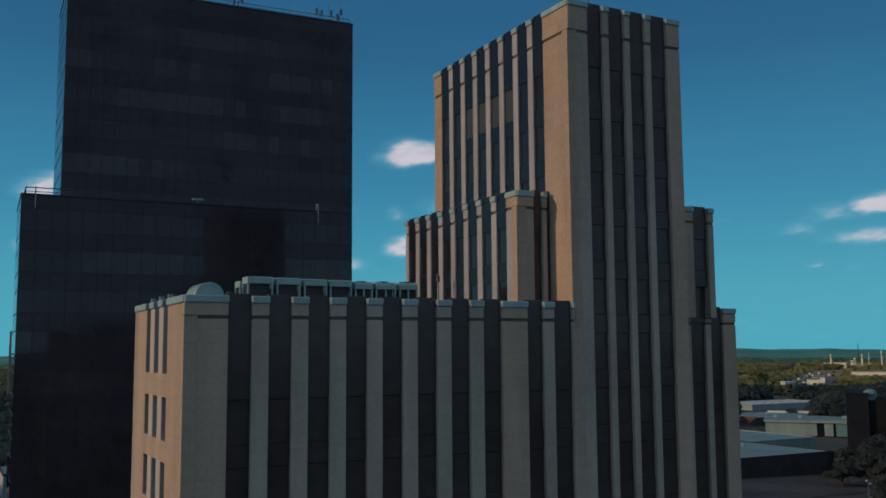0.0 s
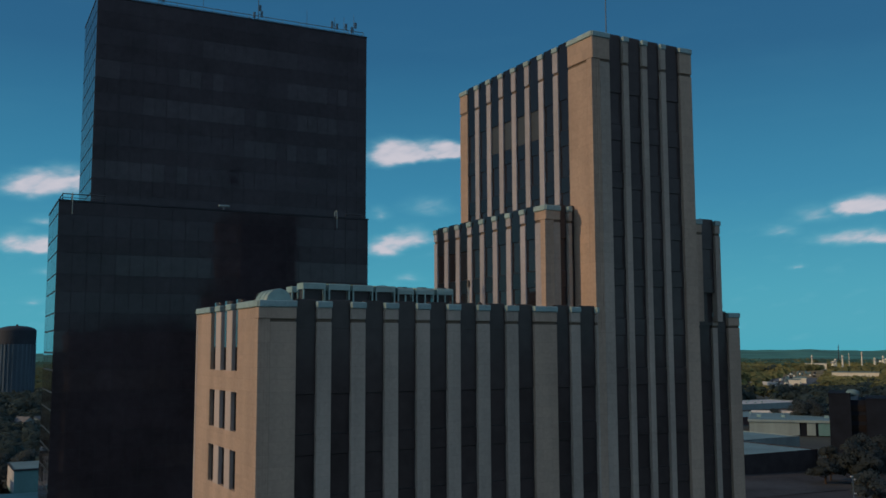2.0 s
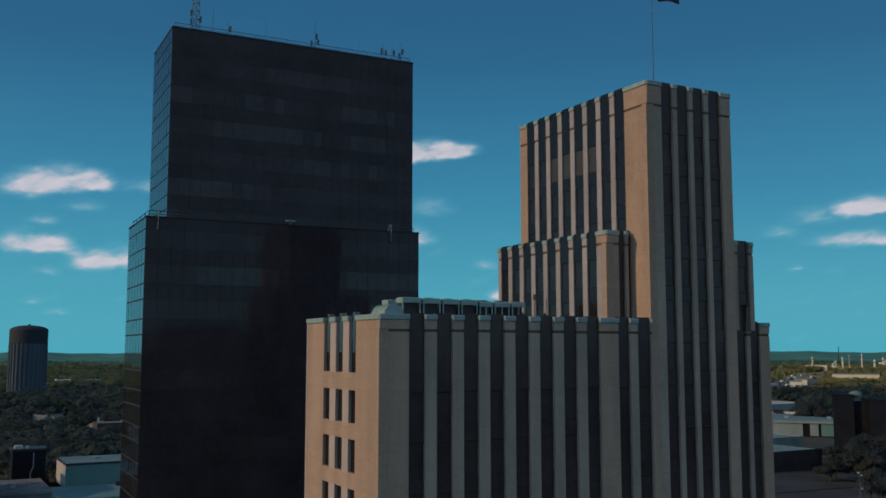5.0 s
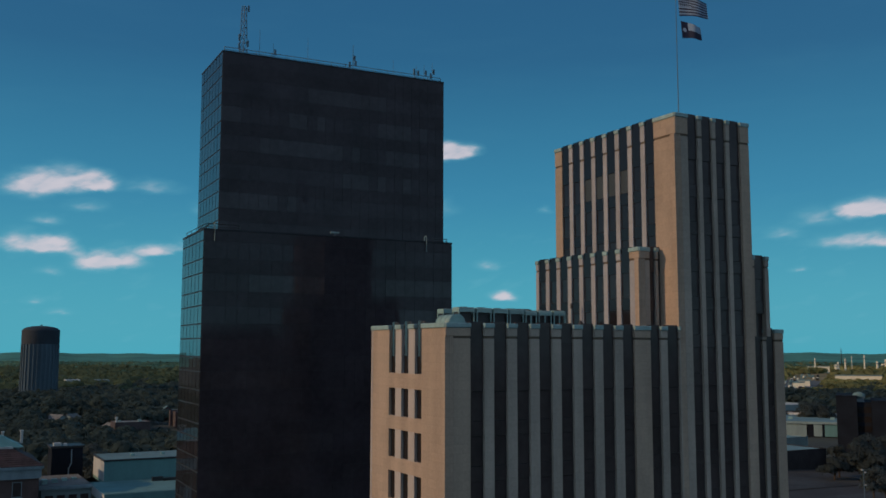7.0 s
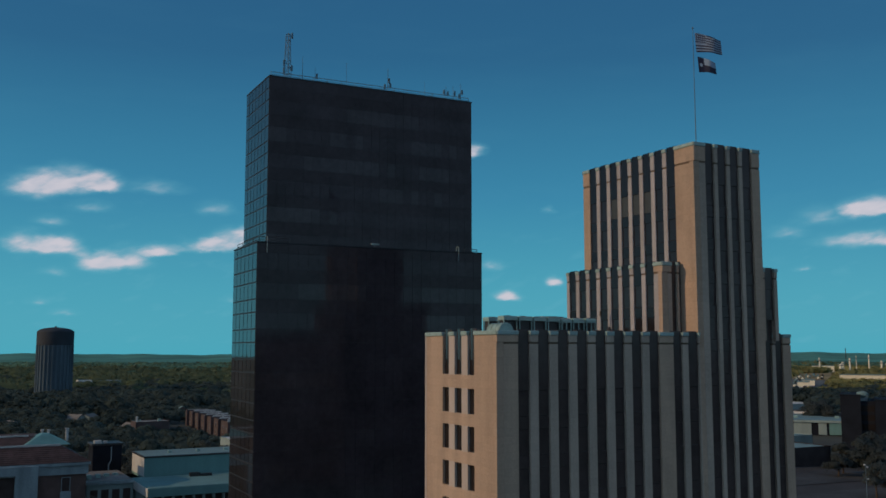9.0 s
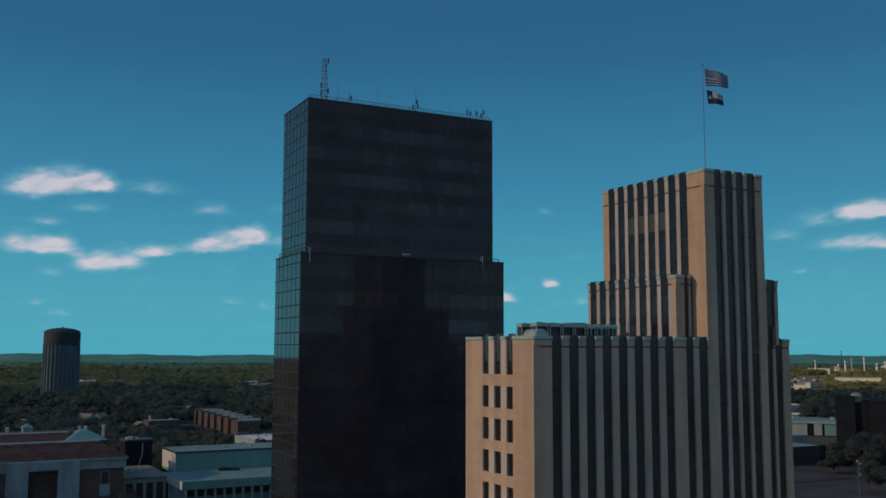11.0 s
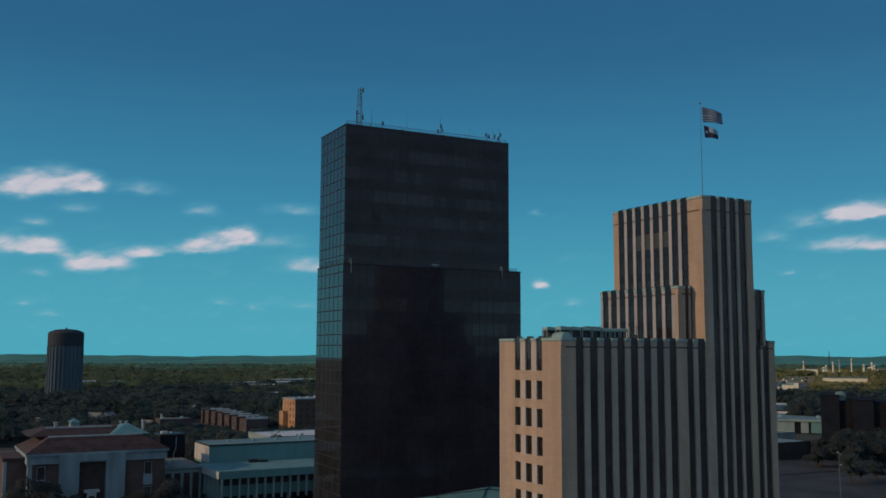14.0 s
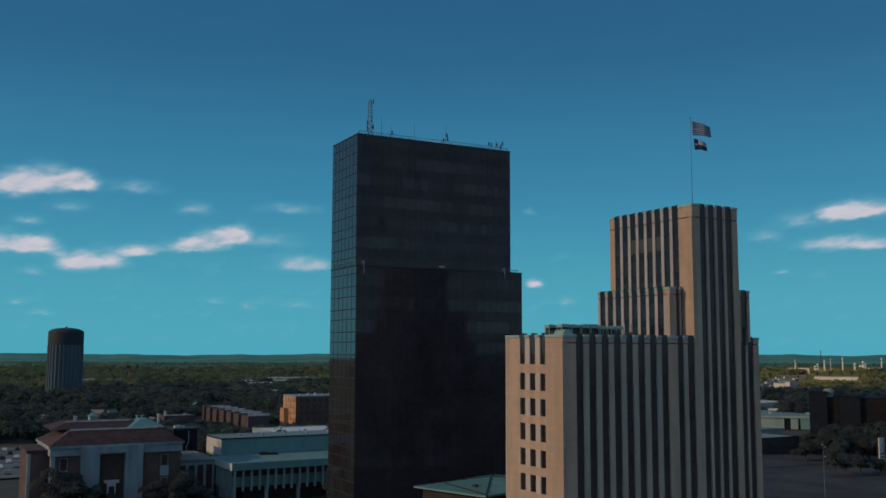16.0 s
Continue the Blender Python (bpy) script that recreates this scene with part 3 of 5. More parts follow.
# ---------------------------------------------------------------- things on its roofs


def air_unit(x0, y0, w, d, h, legs, rounded):
    """A condenser on legs: pale hood above, dark coil face under it."""
    u = thing("air_conditioner", "pale sheet-metal rooftop air conditioner on legs with dark coil", "air conditioner",
              (x0, y0, 39.25), "rooftop air conditioners")
    z = 39.25
    bm = bmesh.new()
    prof = [(0, h - 0.44), (0, h - 0.06), (0.08, h), (d - 0.08, h), (d, h - 0.06), (d, h - 0.44)]
    if rounded:
        prof = [(0, h - 0.50), (0, h - 0.22), (0.10, h - 0.08), (0.32, h), (d - 0.32, h), (d - 0.10, h - 0.08), (d, h - 0.22), (d, h - 0.50)]
    for xx in (x0, x0 + w):
        bm.faces.new([bm.verts.new((xx, y0 + a, z + c)) for a, c in prof])
    bm.verts.ensure_lookup_table()
    n = len(prof)
    for i in range(n):
        bm.faces.new([bm.verts[i], bm.verts[(i + 1) % n], bm.verts[n + (i + 1) % n], bm.verts[n + i]])
    bmesh.ops.recalc_face_normals(bm, faces=bm.faces[:])
    part("hood", bm, UNIT_METAL, u)
    part("coil", boxes((x0 + 0.14, x0 + w - 0.14, y0 + 0.35, y0 + d - 0.12, z + 0.35, z + h - 0.46)), DARK_METAL, u, "dark coil")
    part("base", boxes((x0, x0 + w, y0 + 0.02, y0 + d - 0.02, z + 0.2, z + 0.34)), STEEL, u)
    for i in range(legs):
        lx = x0 + 0.05 + (w - 0.1) * i / (legs - 1)
        for ly in (y0 + 0.07, y0 + d - 0.07):
            part("leg", boxes((lx - 0.05, lx + 0.05, ly - 0.05, ly + 0.05, z, z + h - 0.44)), UNIT_METAL, u)
    part("fan_guard", rod(bmesh.new(), (x0 + w / 2, y0 + d / 2, z + h - 0.02), (x0 + w / 2, y0 + d / 2, z + h + 0.06), 0.42, 0.38, 16), DARK_METAL, u)


for y0, dx in ((7.8, -0.5), (12.0, 0.15)):
    for x0, w, h, rounded in ((6.22, 1.70, 2.58, 0), (8.18, 1.64, 2.55, 0), (10.06, 1.62, 2.52, 0), (11.9, 1.60, 2.50, 0),
                              (13.72, 1.32, 2.44, 1), (15.28, 1.52, 2.46, 1), (17.08, 1.40, 2.48, 1)):
        air_unit(x0 + dx, y0, w, 1.3, h, 2 if rounded == 0 else 3, rounded)


def roof_hatch():
    b = thing("roof_hatch", "small dark plant room on the roof", "roof hatch", (16, 14, 39.25))
    part("wall", boxes((14.8, 17.4, 13.6, 14.5, 39.25, 41.95), bevel=0.04), DARK_METAL, b)
    part("cap", boxes((14.7, 17.5, 13.5, 14.55, 41.95, 42.1)), STEEL, b)


roof_hatch()


def roof_dome():
    """A barrel-vaulted skylight on a low kerb, its axis across the roof."""
    d = thing("skylight", "pale barrel-vaulted skylight on a low kerb at the roof corner", "skylight", (1.25, 2.2, 39.25))
    x, r, y0, y1, z = 1.55, 0.78, 0.75, 3.2, 40.05
    bm = bmesh.new()
    n = 20
    arcs = [[bm.verts.new((x - r * math.cos(math.pi * i / n), y, z + 1.0 * r * math.sin(math.pi * i / n))) for i in range(n + 1)] for y in (y0, y1)]
    bm.faces.new(arcs[0][::-1])
    bm.faces.new(arcs[1])
    for i in range(n):
        f = bm.faces.new((arcs[0][i], arcs[0][i + 1], arcs[1][i + 1], arcs[1][i]))
        f.smooth = True
    bmesh.ops.recalc_face_normals(bm, faces=bm.faces[:])
    vault = part("vault", bm, UNIT_METAL, d)
    for k in range(4):
        y = y0 + 0.05 + (y1 - y0 - 0.1) * k / 3
        rib = bmesh.new()
        for i in range(n):
            p, q = (x - (r + 0.02) * math.cos(math.pi * i / n), z + 1.0 * (r + 0.02) * math.sin(math.pi * i / n)), (x - (r + 0.02) * math.cos(math.pi * (i + 1) / n), z + 1.0 * (r + 0.02) * math.sin(math.pi * (i + 1) / n))
            rod(rib, (p[0], y, p[1]), (q[0], y, q[1]), 0.03, None, 5)
        part("rib", rib, COPING, vault)
    part("kerb", boxes((x - r - 0.06, x + r + 0.06, y0 - 0.06, y1 + 0.06, 39.25, z), bevel=0.03), COPING, d)


roof_dome()


def roof_beacon():
    b = thing("roof_mast", "thin grey mast with a dark beacon head on the roof", "mast", (21.8, 12.0, 39.25))
    part("pole", rod(bmesh.new(), (21.8, 12, 39.25), (21.8, 12, 42.2), 0.07), STEEL, b)
    part("head", rod(bmesh.new(), (21.8, 12, 42.2), (21.8, 12, 42.75), 0.16, 0.10), DARK_METAL, b)


roof_beacon()
for vx, vy, s in ((19.6, 11.0, 0.5), (20.6, 12.2, 0.4), (22.4, 11.2, 0.45), (4.9, 9.2, 0.55)):
    v = thing("roof_vent", "small dark roof vent with a cap", "vent", (vx, vy, 39.25), "roof vents")
    part("pipe", rod(bmesh.new(), (vx, vy, 39.25), (vx, vy, 40.5), s * 0.4, None, 10), STEEL, v)
    part("cap", rod(bmesh.new(), (vx, vy, 40.5), (vx, vy, 40.9), s * 0.75, s * 0.3, 10), DARK_METAL, v)


def cloth(bm_name, parent, corner, w, h, painter, droop):
    """A waving flag of small faces; painter gives each face its cloth."""
    nx, ny = 40, 26
    along = Vector((0.86, -0.5, 0))
    across = Vector((0.5, 0.86, 0))
    bm = bmesh.new()
    g = [[bm.verts.new(Vector(corner) + along * (w * i / nx) + across * (0.22 * (i / nx) * math.sin(7.5 * i / nx + 0.6 * j / ny)) +
                       Vector((0.2 * j / ny, 0, -h * j / ny * (1 - 0.3 * i / nx) - droop * (i / nx) ** 1.2 + 0.08 * math.sin(6 * i / nx) * (i / nx)))) for j in range(ny + 1)] for i in range(nx + 1)]
    for i in range(nx):
        for j in range(ny):
            f = bm.faces.new((g[i][j], g[i][j + 1], g[i + 1][j + 1], g[i + 1][j]))
            f.material_index = painter((i + 0.5) / nx, (j + 0.5) / ny)
            f.smooth = True
    return part(bm_name, bm, (RED_CLOTH_BACKLIT, WHITE_CLOTH_BACKLIT, BLUE_CLOTH), parent)


def stripes(u, v):
    if u < 0.42 and v < 7 / 13:
        return 1 if (int(u * 26) % 2 == 0 and int(v * 17) % 2 == 0) else 2
    return int(v * 13) % 2


def lone_star(u, v):
    if u < 0.34:
        return 1 if math.hypot((u - 0.17) * 1.5, v - 0.5) < 0.13 else 2
    return 1 if v < 0.5 else 0


def flagpole():
    x, y = 32.8, 6.9
    f = thing("flagpole", "thin pale roof flagpole carrying a striped and a lone-star flag", "flagpole", (x, y, 60.5))
    part("pole", rod(bmesh.new(), (x, y, 60.5), (x, y, 77.5), 0.06, 0.03, 10), MAST_GREY, f)
    bm = bmesh.new()
    bmesh.ops.create_icosphere(bm, subdivisions=2, radius=0.13, matrix=Matrix.Translation((x, y, 77.6)))
    part("finial", bm, MAST_GREY, f)
    cloth("flag", f, (x + 0.2, y - 0.1, 77.0), 3.2, 2.45, stripes, 1.0)
    cloth("flag", f, (x + 0.5, y - 0.15, 74.0), 2.2, 1.95, lone_star, 0.75)


flagpole()

# ---------------------------------------------------------------- the black glass tower
PITCH, VISION, LINE = 4.55, 2.55, 53.0      # storey, height of the glazed band, top of one such band


def glass_rows(z0, z1):
    """Bands from bottom to top: lower edge, upper edge, whether glazed."""
    rows, z = [], LINE - PITCH * 14
    while z - VISION < z1:
        for a, c, v in ((z - VISION, z, True), (z, z + PITCH - VISION, False)):
            a, c = max(a, z0), min(c, z1)
            if c - a > 0.15:
                rows.append((a, c, v))
        z += PITCH
    return rows


def curtain_side(tier, x, y0, y1, cols, z0, z1):
    """The narrow side: every sheet of glass a piece of its own, with dark joints between."""
    w = (y1 - y0) / cols
    cache = {}
    for a, c, v in glass_rows(z0, z1):
        key = (round(c - a, 2), v)
        if key not in cache:
            cache[key] = mesh_of("pane", boxes((0, w - 0.24, 0, 0.06, 0, c - a - 0.20)), SIDE_GLASS)
        for k in range(cols):
            tilt = random.gauss(0, 0.12)
            m = Matrix.Translation((x - 0.06, y1 - w * k - 0.12, a + 0.10)) @ Matrix.Rotation(radians(-90 + tilt), 4, "Z")
            piece("pane", cache[key], m, tier)


def curtain_front(tier, y, x0, x1, cols, z0, z1):
    """The broad front: sheets of glass too dark to tell apart, joined, each a hair out of true."""
    w = (x1 - x0) / cols
    verts, faces, mats = [], [], []
    for a, c, v in glass_rows(z0, z1):
        for k in range(cols):
            t1, t2 = random.gauss(0, 0.0012), random.gauss(0, 0.0012)
            n = len(verts)
            xa, xb, za, zb = x0 + w * k + 0.025, x0 + w * (k + 1) - 0.025, a + 0.025, c - 0.025
            for xx, zz in ((xa, za), (xb, za), (xb, zb), (xa, zb)):
                dy = t1 * (xx - xa) + t2 * (zz - za)
                verts.append((xx, y - 0.03 + dy, zz))
            verts += [(xa, y, za), (xb, y, za), (xb, y, zb), (xa, y, zb)]
            faces += [tuple(n + i for i in f) for f in ((0, 1, 2, 3), (0, 4, 5, 1), (1, 5, 6, 2), (2, 6, 7, 3), (3, 7, 4, 0))]
            veiled = noise.noise(Vector((x0 * 3 + xa * 0.09, a * 0.22, 1.7))) + 0.25 * random.random() > 0.30
            mats += [(2 if veiled else 0) if v else 1] * 5
    me = bpy.data.meshes.new("glass_front")
    me.from_pydata(verts, [], faces)
    me.materials.append(BLACK_GLASS)
    me.materials.append(BLACK_SPANDREL)
    me.materials.append(BLACK_BLIND)
    me.polygons.foreach_set("material_index", mats)
    me.update()
    hang(tagged(new("glass_front", me), kind="stuff"), tier)


def guard_rail(name, label, pts, h, gap, mat=STEEL):
    """A pipe rail on posts along a roof edge."""
    r = thing(name, label, "railing", pts[0], "roof rails")
    for a, c in zip(pts, pts[1:]):
        a, c = Vector(a), Vector(c)
        up = Vector((0, 0, h))
        part("top_rail", rod(bmesh.new(), a + up, c + up, 0.06, None, 6), mat, r)
        part("mid_rail", rod(bmesh.new(), a + up * 0.5, c + up * 0.5, 0.04, None, 6), mat, r)
        n = max(1, int((c - a).length / gap))
        for i in range(n + 1):
            p = a.lerp(c, i / n)
            part("post", rod(bmesh.new(), p, p + up, 0.05, None, 6), mat, r)


D = dict(x0=0.43, x1=39.23, y0=73.25, y1=87.75, z=84.30)
E = dict(x0=-4.72, x1=34.28, y0=61.5, y1=75.6, z=54.50)
D_TURN = Matrix.Translation((0.43, 73.25, 0)) @ Matrix.Rotation(radians(-1.6), 4, "Z") @ Matrix.Translation((-0.43, -73.25, 0))
E_TURN = Matrix.Translation((-4.72, 61.5, 0)) @ Matrix.Rotation(radians(-1.75), 4, "Z") @ Matrix.Translation((4.72, -61.5, 0))


def glass_tower():
    t = thing("glass_tower", "black glass office tower with a lower front block", "building", (20, 75, BASE))
    for name, b, turn, cols, wide, z0 in (("upper_block", D, D_TURN, 7, 25, E["z"] - 1), ("lower_block", E, E_TURN, 6, 24, BASE + 0.5)):
        tier = part(name, boxes((b["x0"], b["x1"], b["y0"], b["y1"], BASE, b["z"])), MULLION, t)
        part("roof_deck", boxes((b["x0"] + 0.5, b["x1"] - 0.5, b["y0"] + 0.5, b["y1"] - 0.5, b["z"], b["z"] + 0.06)), ROOFING, tier)
        part("roof_edge", boxes((b["x0"] - 0.1, b["x1"] + 0.05, b["y0"] - 0.1, b["y0"] + 0.25, b["z"], b["z"] + 0.2)), MULLION, tier)
        part("roof_edge", boxes((b["x0"] - 0.1, b["x0"] + 0.25, b["y0"] + 0.26, b["y1"], b["z"], b["z"] + 0.2)), MULLION, tier)
        curtain_side(tier, b["x0"], b["y0"], b["y1"], cols, z0, b["z"])
        curtain_front(tier, b["y0"], b["x0"], b["x1"], wide, z0, b["z"])
        tier.matrix_basis = turn


glass_tower()


def on(turn, *p):
    return tuple(turn @ Vector(p))


guard_rail("roof_rail", "thin pale pipe rail along the roof edge of the glass tower",
           [on(D_TURN, D["x0"] + 0.3, D["y0"] + 0.4, D["z"] + 0.06), on(D_TURN, D["x1"] - 0.4, D["y0"] + 0.4, D["z"] + 0.06)], 0.85, 2.4)
guard_rail("roof_rail", "dark pipe rail on the roof of the lower glass block",
           [on(E_TURN, E["x0"] + 0.4, E["y1"] - 0.6, E["z"] + 0.06), on(E_TURN, E["x0"] + 0.4, E["y0"] + 0.5, E["z"] + 0.06), on(E_TURN, E["x0"] + 5.2, E["y0"] + 0.5, E["z"] + 0.06)], 0.9, 2.6, DARK_METAL)
guard_rail("roof_rail", "dark pipe rail on the roof of the lower glass block",
           [on(E_TURN, E["x1"] - 3.0, E["y0"] + 0.6, E["z"] + 0.06), on(E_TURN, E["x1"] - 0.6, E["y0"] + 0.6, E["z"] + 0.06)], 0.7, 1.2, DARK_METAL)


def lattice_mast(x, y, z0, z1, w):
    t = thing("lattice_mast", "tall pale lattice antenna mast on the tower roof", "antenna", (x, y, z0))
    legs = [(x + w * math.cos(a), y + w * math.sin(a)) for a in (0.3, 2.4, 4.5)]
    for lx, ly in legs:
        part("leg", rod(bmesh.new(), (lx, ly, z0), (x + (lx - x) * 0.55, y + (ly - y) * 0.55, z1), 0.06, None, 6), MAST_GREY, t)
    n = 7
    bm = bmesh.new()
    for i in range(n):
        for k in range(3):
            a, c = legs[k], legs[(k + 1) % 3]
            za, zb = z0 + (z1 - z0) * i / n, z0 + (z1 - z0) * (i + 1) / n
            fa, fb = 1 - 0.45 * i / n, 1 - 0.45 * (i + 1) / n
            rod(bm, (x + (a[0] - x) * fa, y + (a[1] - y) * fa, za), (x + (c[0] - x) * fb, y + (c[1] - y) * fb, zb), 0.035, None, 5)
            rod(bm, (x + (a[0] - x) * fb, y + (a[1] - y) * fb, zb), (x + (c[0] - x) * fb, y + (c[1] - y) * fb, zb), 0.03, None, 5)
    part("bracing", bm, MAST_GREY, t)
    for dz, side in ((1.2, -1), (1.8, 1), (2.6, -1), (7.6, 1)):
        part("panel_antenna", boxes((x + side * 0.7 - 0.14, x + side * 0.7 + 0.14, y - 0.12, y + 0.05, z0 + dz, z0 + dz + 1.0)), MAST_GREY, t)
        part("bracket", rod(bmesh.new(), (x, y, z0 + dz + 0.4), (x + side * 0.7, y, z0 + dz + 0.4), 0.04, None, 5), MAST_GREY, t)


def whip(x, y, z0, z1, r=0.05, arms=()):
    t = thing("whip_antenna", "slim grey whip antenna on the tower roof", "antenna", (x, y, z0), "roof antennas")
    part("rod", rod(bmesh.new(), (x, y, z0), (x, y, z1), r, r * 0.5, 6), MAST_GREY, t)
    part("foot", boxes((x - 0.25, x + 0.25, y - 0.25, y + 0.25, z0, z0 + 0.25)), DARK_METAL, t)
    for dz, dx in arms:
        part("panel_antenna", boxes((x + dx - 0.16, x + dx + 0.16, y - 0.1, y + 0.06, z0 + dz, z0 + dz + 0.9)), MAST_GREY, t)
        part("arm", rod(bmesh.new(), (x, y, z0 + dz + 0.4), (x + dx, y, z0 + dz + 0.4), 0.04, None, 5), MAST_GREY, t)


ZR = D["z"] + 0.06


def roof_spot(along, back=1.1):
    """A place on the upper roof, from its front corner."""
    return on(D_TURN, D["x0"] + along, D["y0"] + back, 0)[:2]


lattice_mast(*roof_spot(3.6, 1.6), ZR, 92.7, 0.75)
for along, top, r, arms in ((6.1, 89.0, 0.05, ()), (8.4, 87.2, 0.04, ((0.9, 0.3),)), (14.2, 88.9, 0.035, ()),
                            (22.2, 89.0, 0.07, ((0.7, -0.6), (1.0, 0.5), (1.9, 0.25))), (29.6, 87.5, 0.035, ()),
                            (34.0, 87.2, 0.05, ((1.0, 0.4), (1.2, -0.4))), (35.5, 87.4, 0.05, ((1.2, 0.35),)), (37.1, 88.0, 0.05, ((0.8, -0.3), (1.6, 0.3)))):
    whip(*roof_spot(along), ZR, top, r, arms)


def davit(along):
    """A bent window-cleaning arm that reaches over the edge of the lower roof, with its hanging fall."""
    z = E["z"]
    x, y = on(E_TURN, E["x0"] + along, E["y0"] + 0.45, 0)[:2]
    d = thing("davit", "pale bent davit arm over the lower roof edge", "davit", (x, y, z), "roof davits")
    part("post", rod(bmesh.new(), (x, y, z), (x, y, z + 0.75), 0.06, None, 8), CONCRETE, d)
    arm = bmesh.new()
    bend = [(0.0, 0.75), (0.12, 0.95), (0.35, 1.02), (0.62, 0.95), (0.75, 0.72)]
    for (a, h), (c, k) in zip(bend, bend[1:]):
        rod(arm, (x, y - a, z + h), (x, y - c, z + k), 0.055, None, 8)
    part("arm", arm, CONCRETE, d)
    part("fall", rod(bmesh.new(), (x, y - 0.75, z + 0.72), (x, y - 0.75, z - 1.5), 0.05, None, 6), CONCRETE, d)


davit(1.4)
davit(34.4)


def roof_floodlight():
    z = E["z"] + 0.2
    x, y = on(E_TURN, E["x0"] + 19.4, E["y0"] + 0.2, 0)[:2]
    f = thing("floodlight", "small pale floodlight on the lower roof edge", "lamp", (x, y, z))
    part("bracket", boxes((x - 0.06, x + 0.06, y - 0.06, y + 0.06, z - 0.1, z + 0.35)), STEEL, f)
    part("head", boxes((x - 0.7, x + 0.7, y - 0.2, y + 0.15, z + 0.35, z + 0.6), bevel=0.06), CONCRETE, f)


roof_floodlight()

DOWNTOWN += [ob for ob in bpy.data.objects if ob.name not in ("ground", "hills")]

# ---------------------------------------------------------------- low buildings to the north


def hip_roof(bm, x0, x1, y0, y1, z0, z1, inset):
    """A hipped roof with a ridge or a flat top."""
    lo = [bm.verts.new(p) for p in ((x0, y0, z0), (x1, y0, z0), (x1, y1, z0), (x0, y1, z0))]
    hi = [bm.verts.new(p) for p in ((x0 + inset, y0 + inset, z1), (x1 - inset, y0 + inset, z1), (x1 - inset, y1 - inset, z1), (x0 + inset, y1 - inset, z1))]
    for i in range(4):
        bm.faces.new((lo[i], lo[(i + 1) % 4], hi[(i + 1) % 4], hi[i]))
    bm.faces.new(hi)
    bm.faces.new(lo[::-1])
    return bm


def far_window(parent, x, y, z, w, h, axis, frame_mat=PALE_STONE, depth=0.25):
    """A framed window standing a little proud of a wall that faces -y or -x."""
    f = 0.12
    if axis == "y":
        win = part("window", boxes((x, x + w, y - 0.06, y + depth, z, z + f), (x, x + w, y - 0.06, y + depth, z + h - f, z + h),
                                   (x, x + f, y - 0.06, y + depth, z + f, z + h - f), (x + w - f, x + w, y - 0.06, y + depth, z + f, z + h - f)), frame_mat, parent)
        part("pane", boxes((x + f, x + w - f, y - 0.02, y + depth, z + f, z + h - f)), PANE, win)
    else:
        win = part("window", boxes((x - 0.06, x + depth, y, y + w, z, z + f), (x - 0.06, x + depth, y, y + w, z + h - f, z + h),
                                   (x - 0.06, x + depth, y, y + f, z + f, z + h - f), (x - 0.06, x + depth, y + w - f, y + w, z + f, z + h - f)), frame_mat, parent)
        part("pane", boxes((x - 0.02, x + depth, y + f, y + w - f, z + f, z + h - f)), PANE, win)


def tile_courses(parent, x0, x1, y0, z0, run, rise, inset):
    """Terracotta courses on the front slope."""
    n = 9
    for k in range(n):
        a, c = k / n, (k + 1) / n
        xa0, xa1 = x0 + inset * a, x1 - inset * a
        bm = bmesh.new()
        ya, yb, za, zb = y0 + run * a, y0 + run * c, z0 + rise * a, z0 + rise * c
        xb0, xb1 = x0 + inset * c, x1 - inset * c
        q = [(xa0, ya, za + 0.16), (xa1, ya, za + 0.16), (xb1, yb, zb + 0.05), (xb0, yb, zb + 0.05)]
        lo = [(xa0, ya, za), (xa1, ya, za)]
        v = [bm.verts.new(p) for p in q + lo]
        bm.faces.new((v[0], v[1], v[2], v[3]))
        bm.faces.new((v[4], v[5], v[1], v[0]))
        part("tile_course", bm, TERRACOTTA, parent)


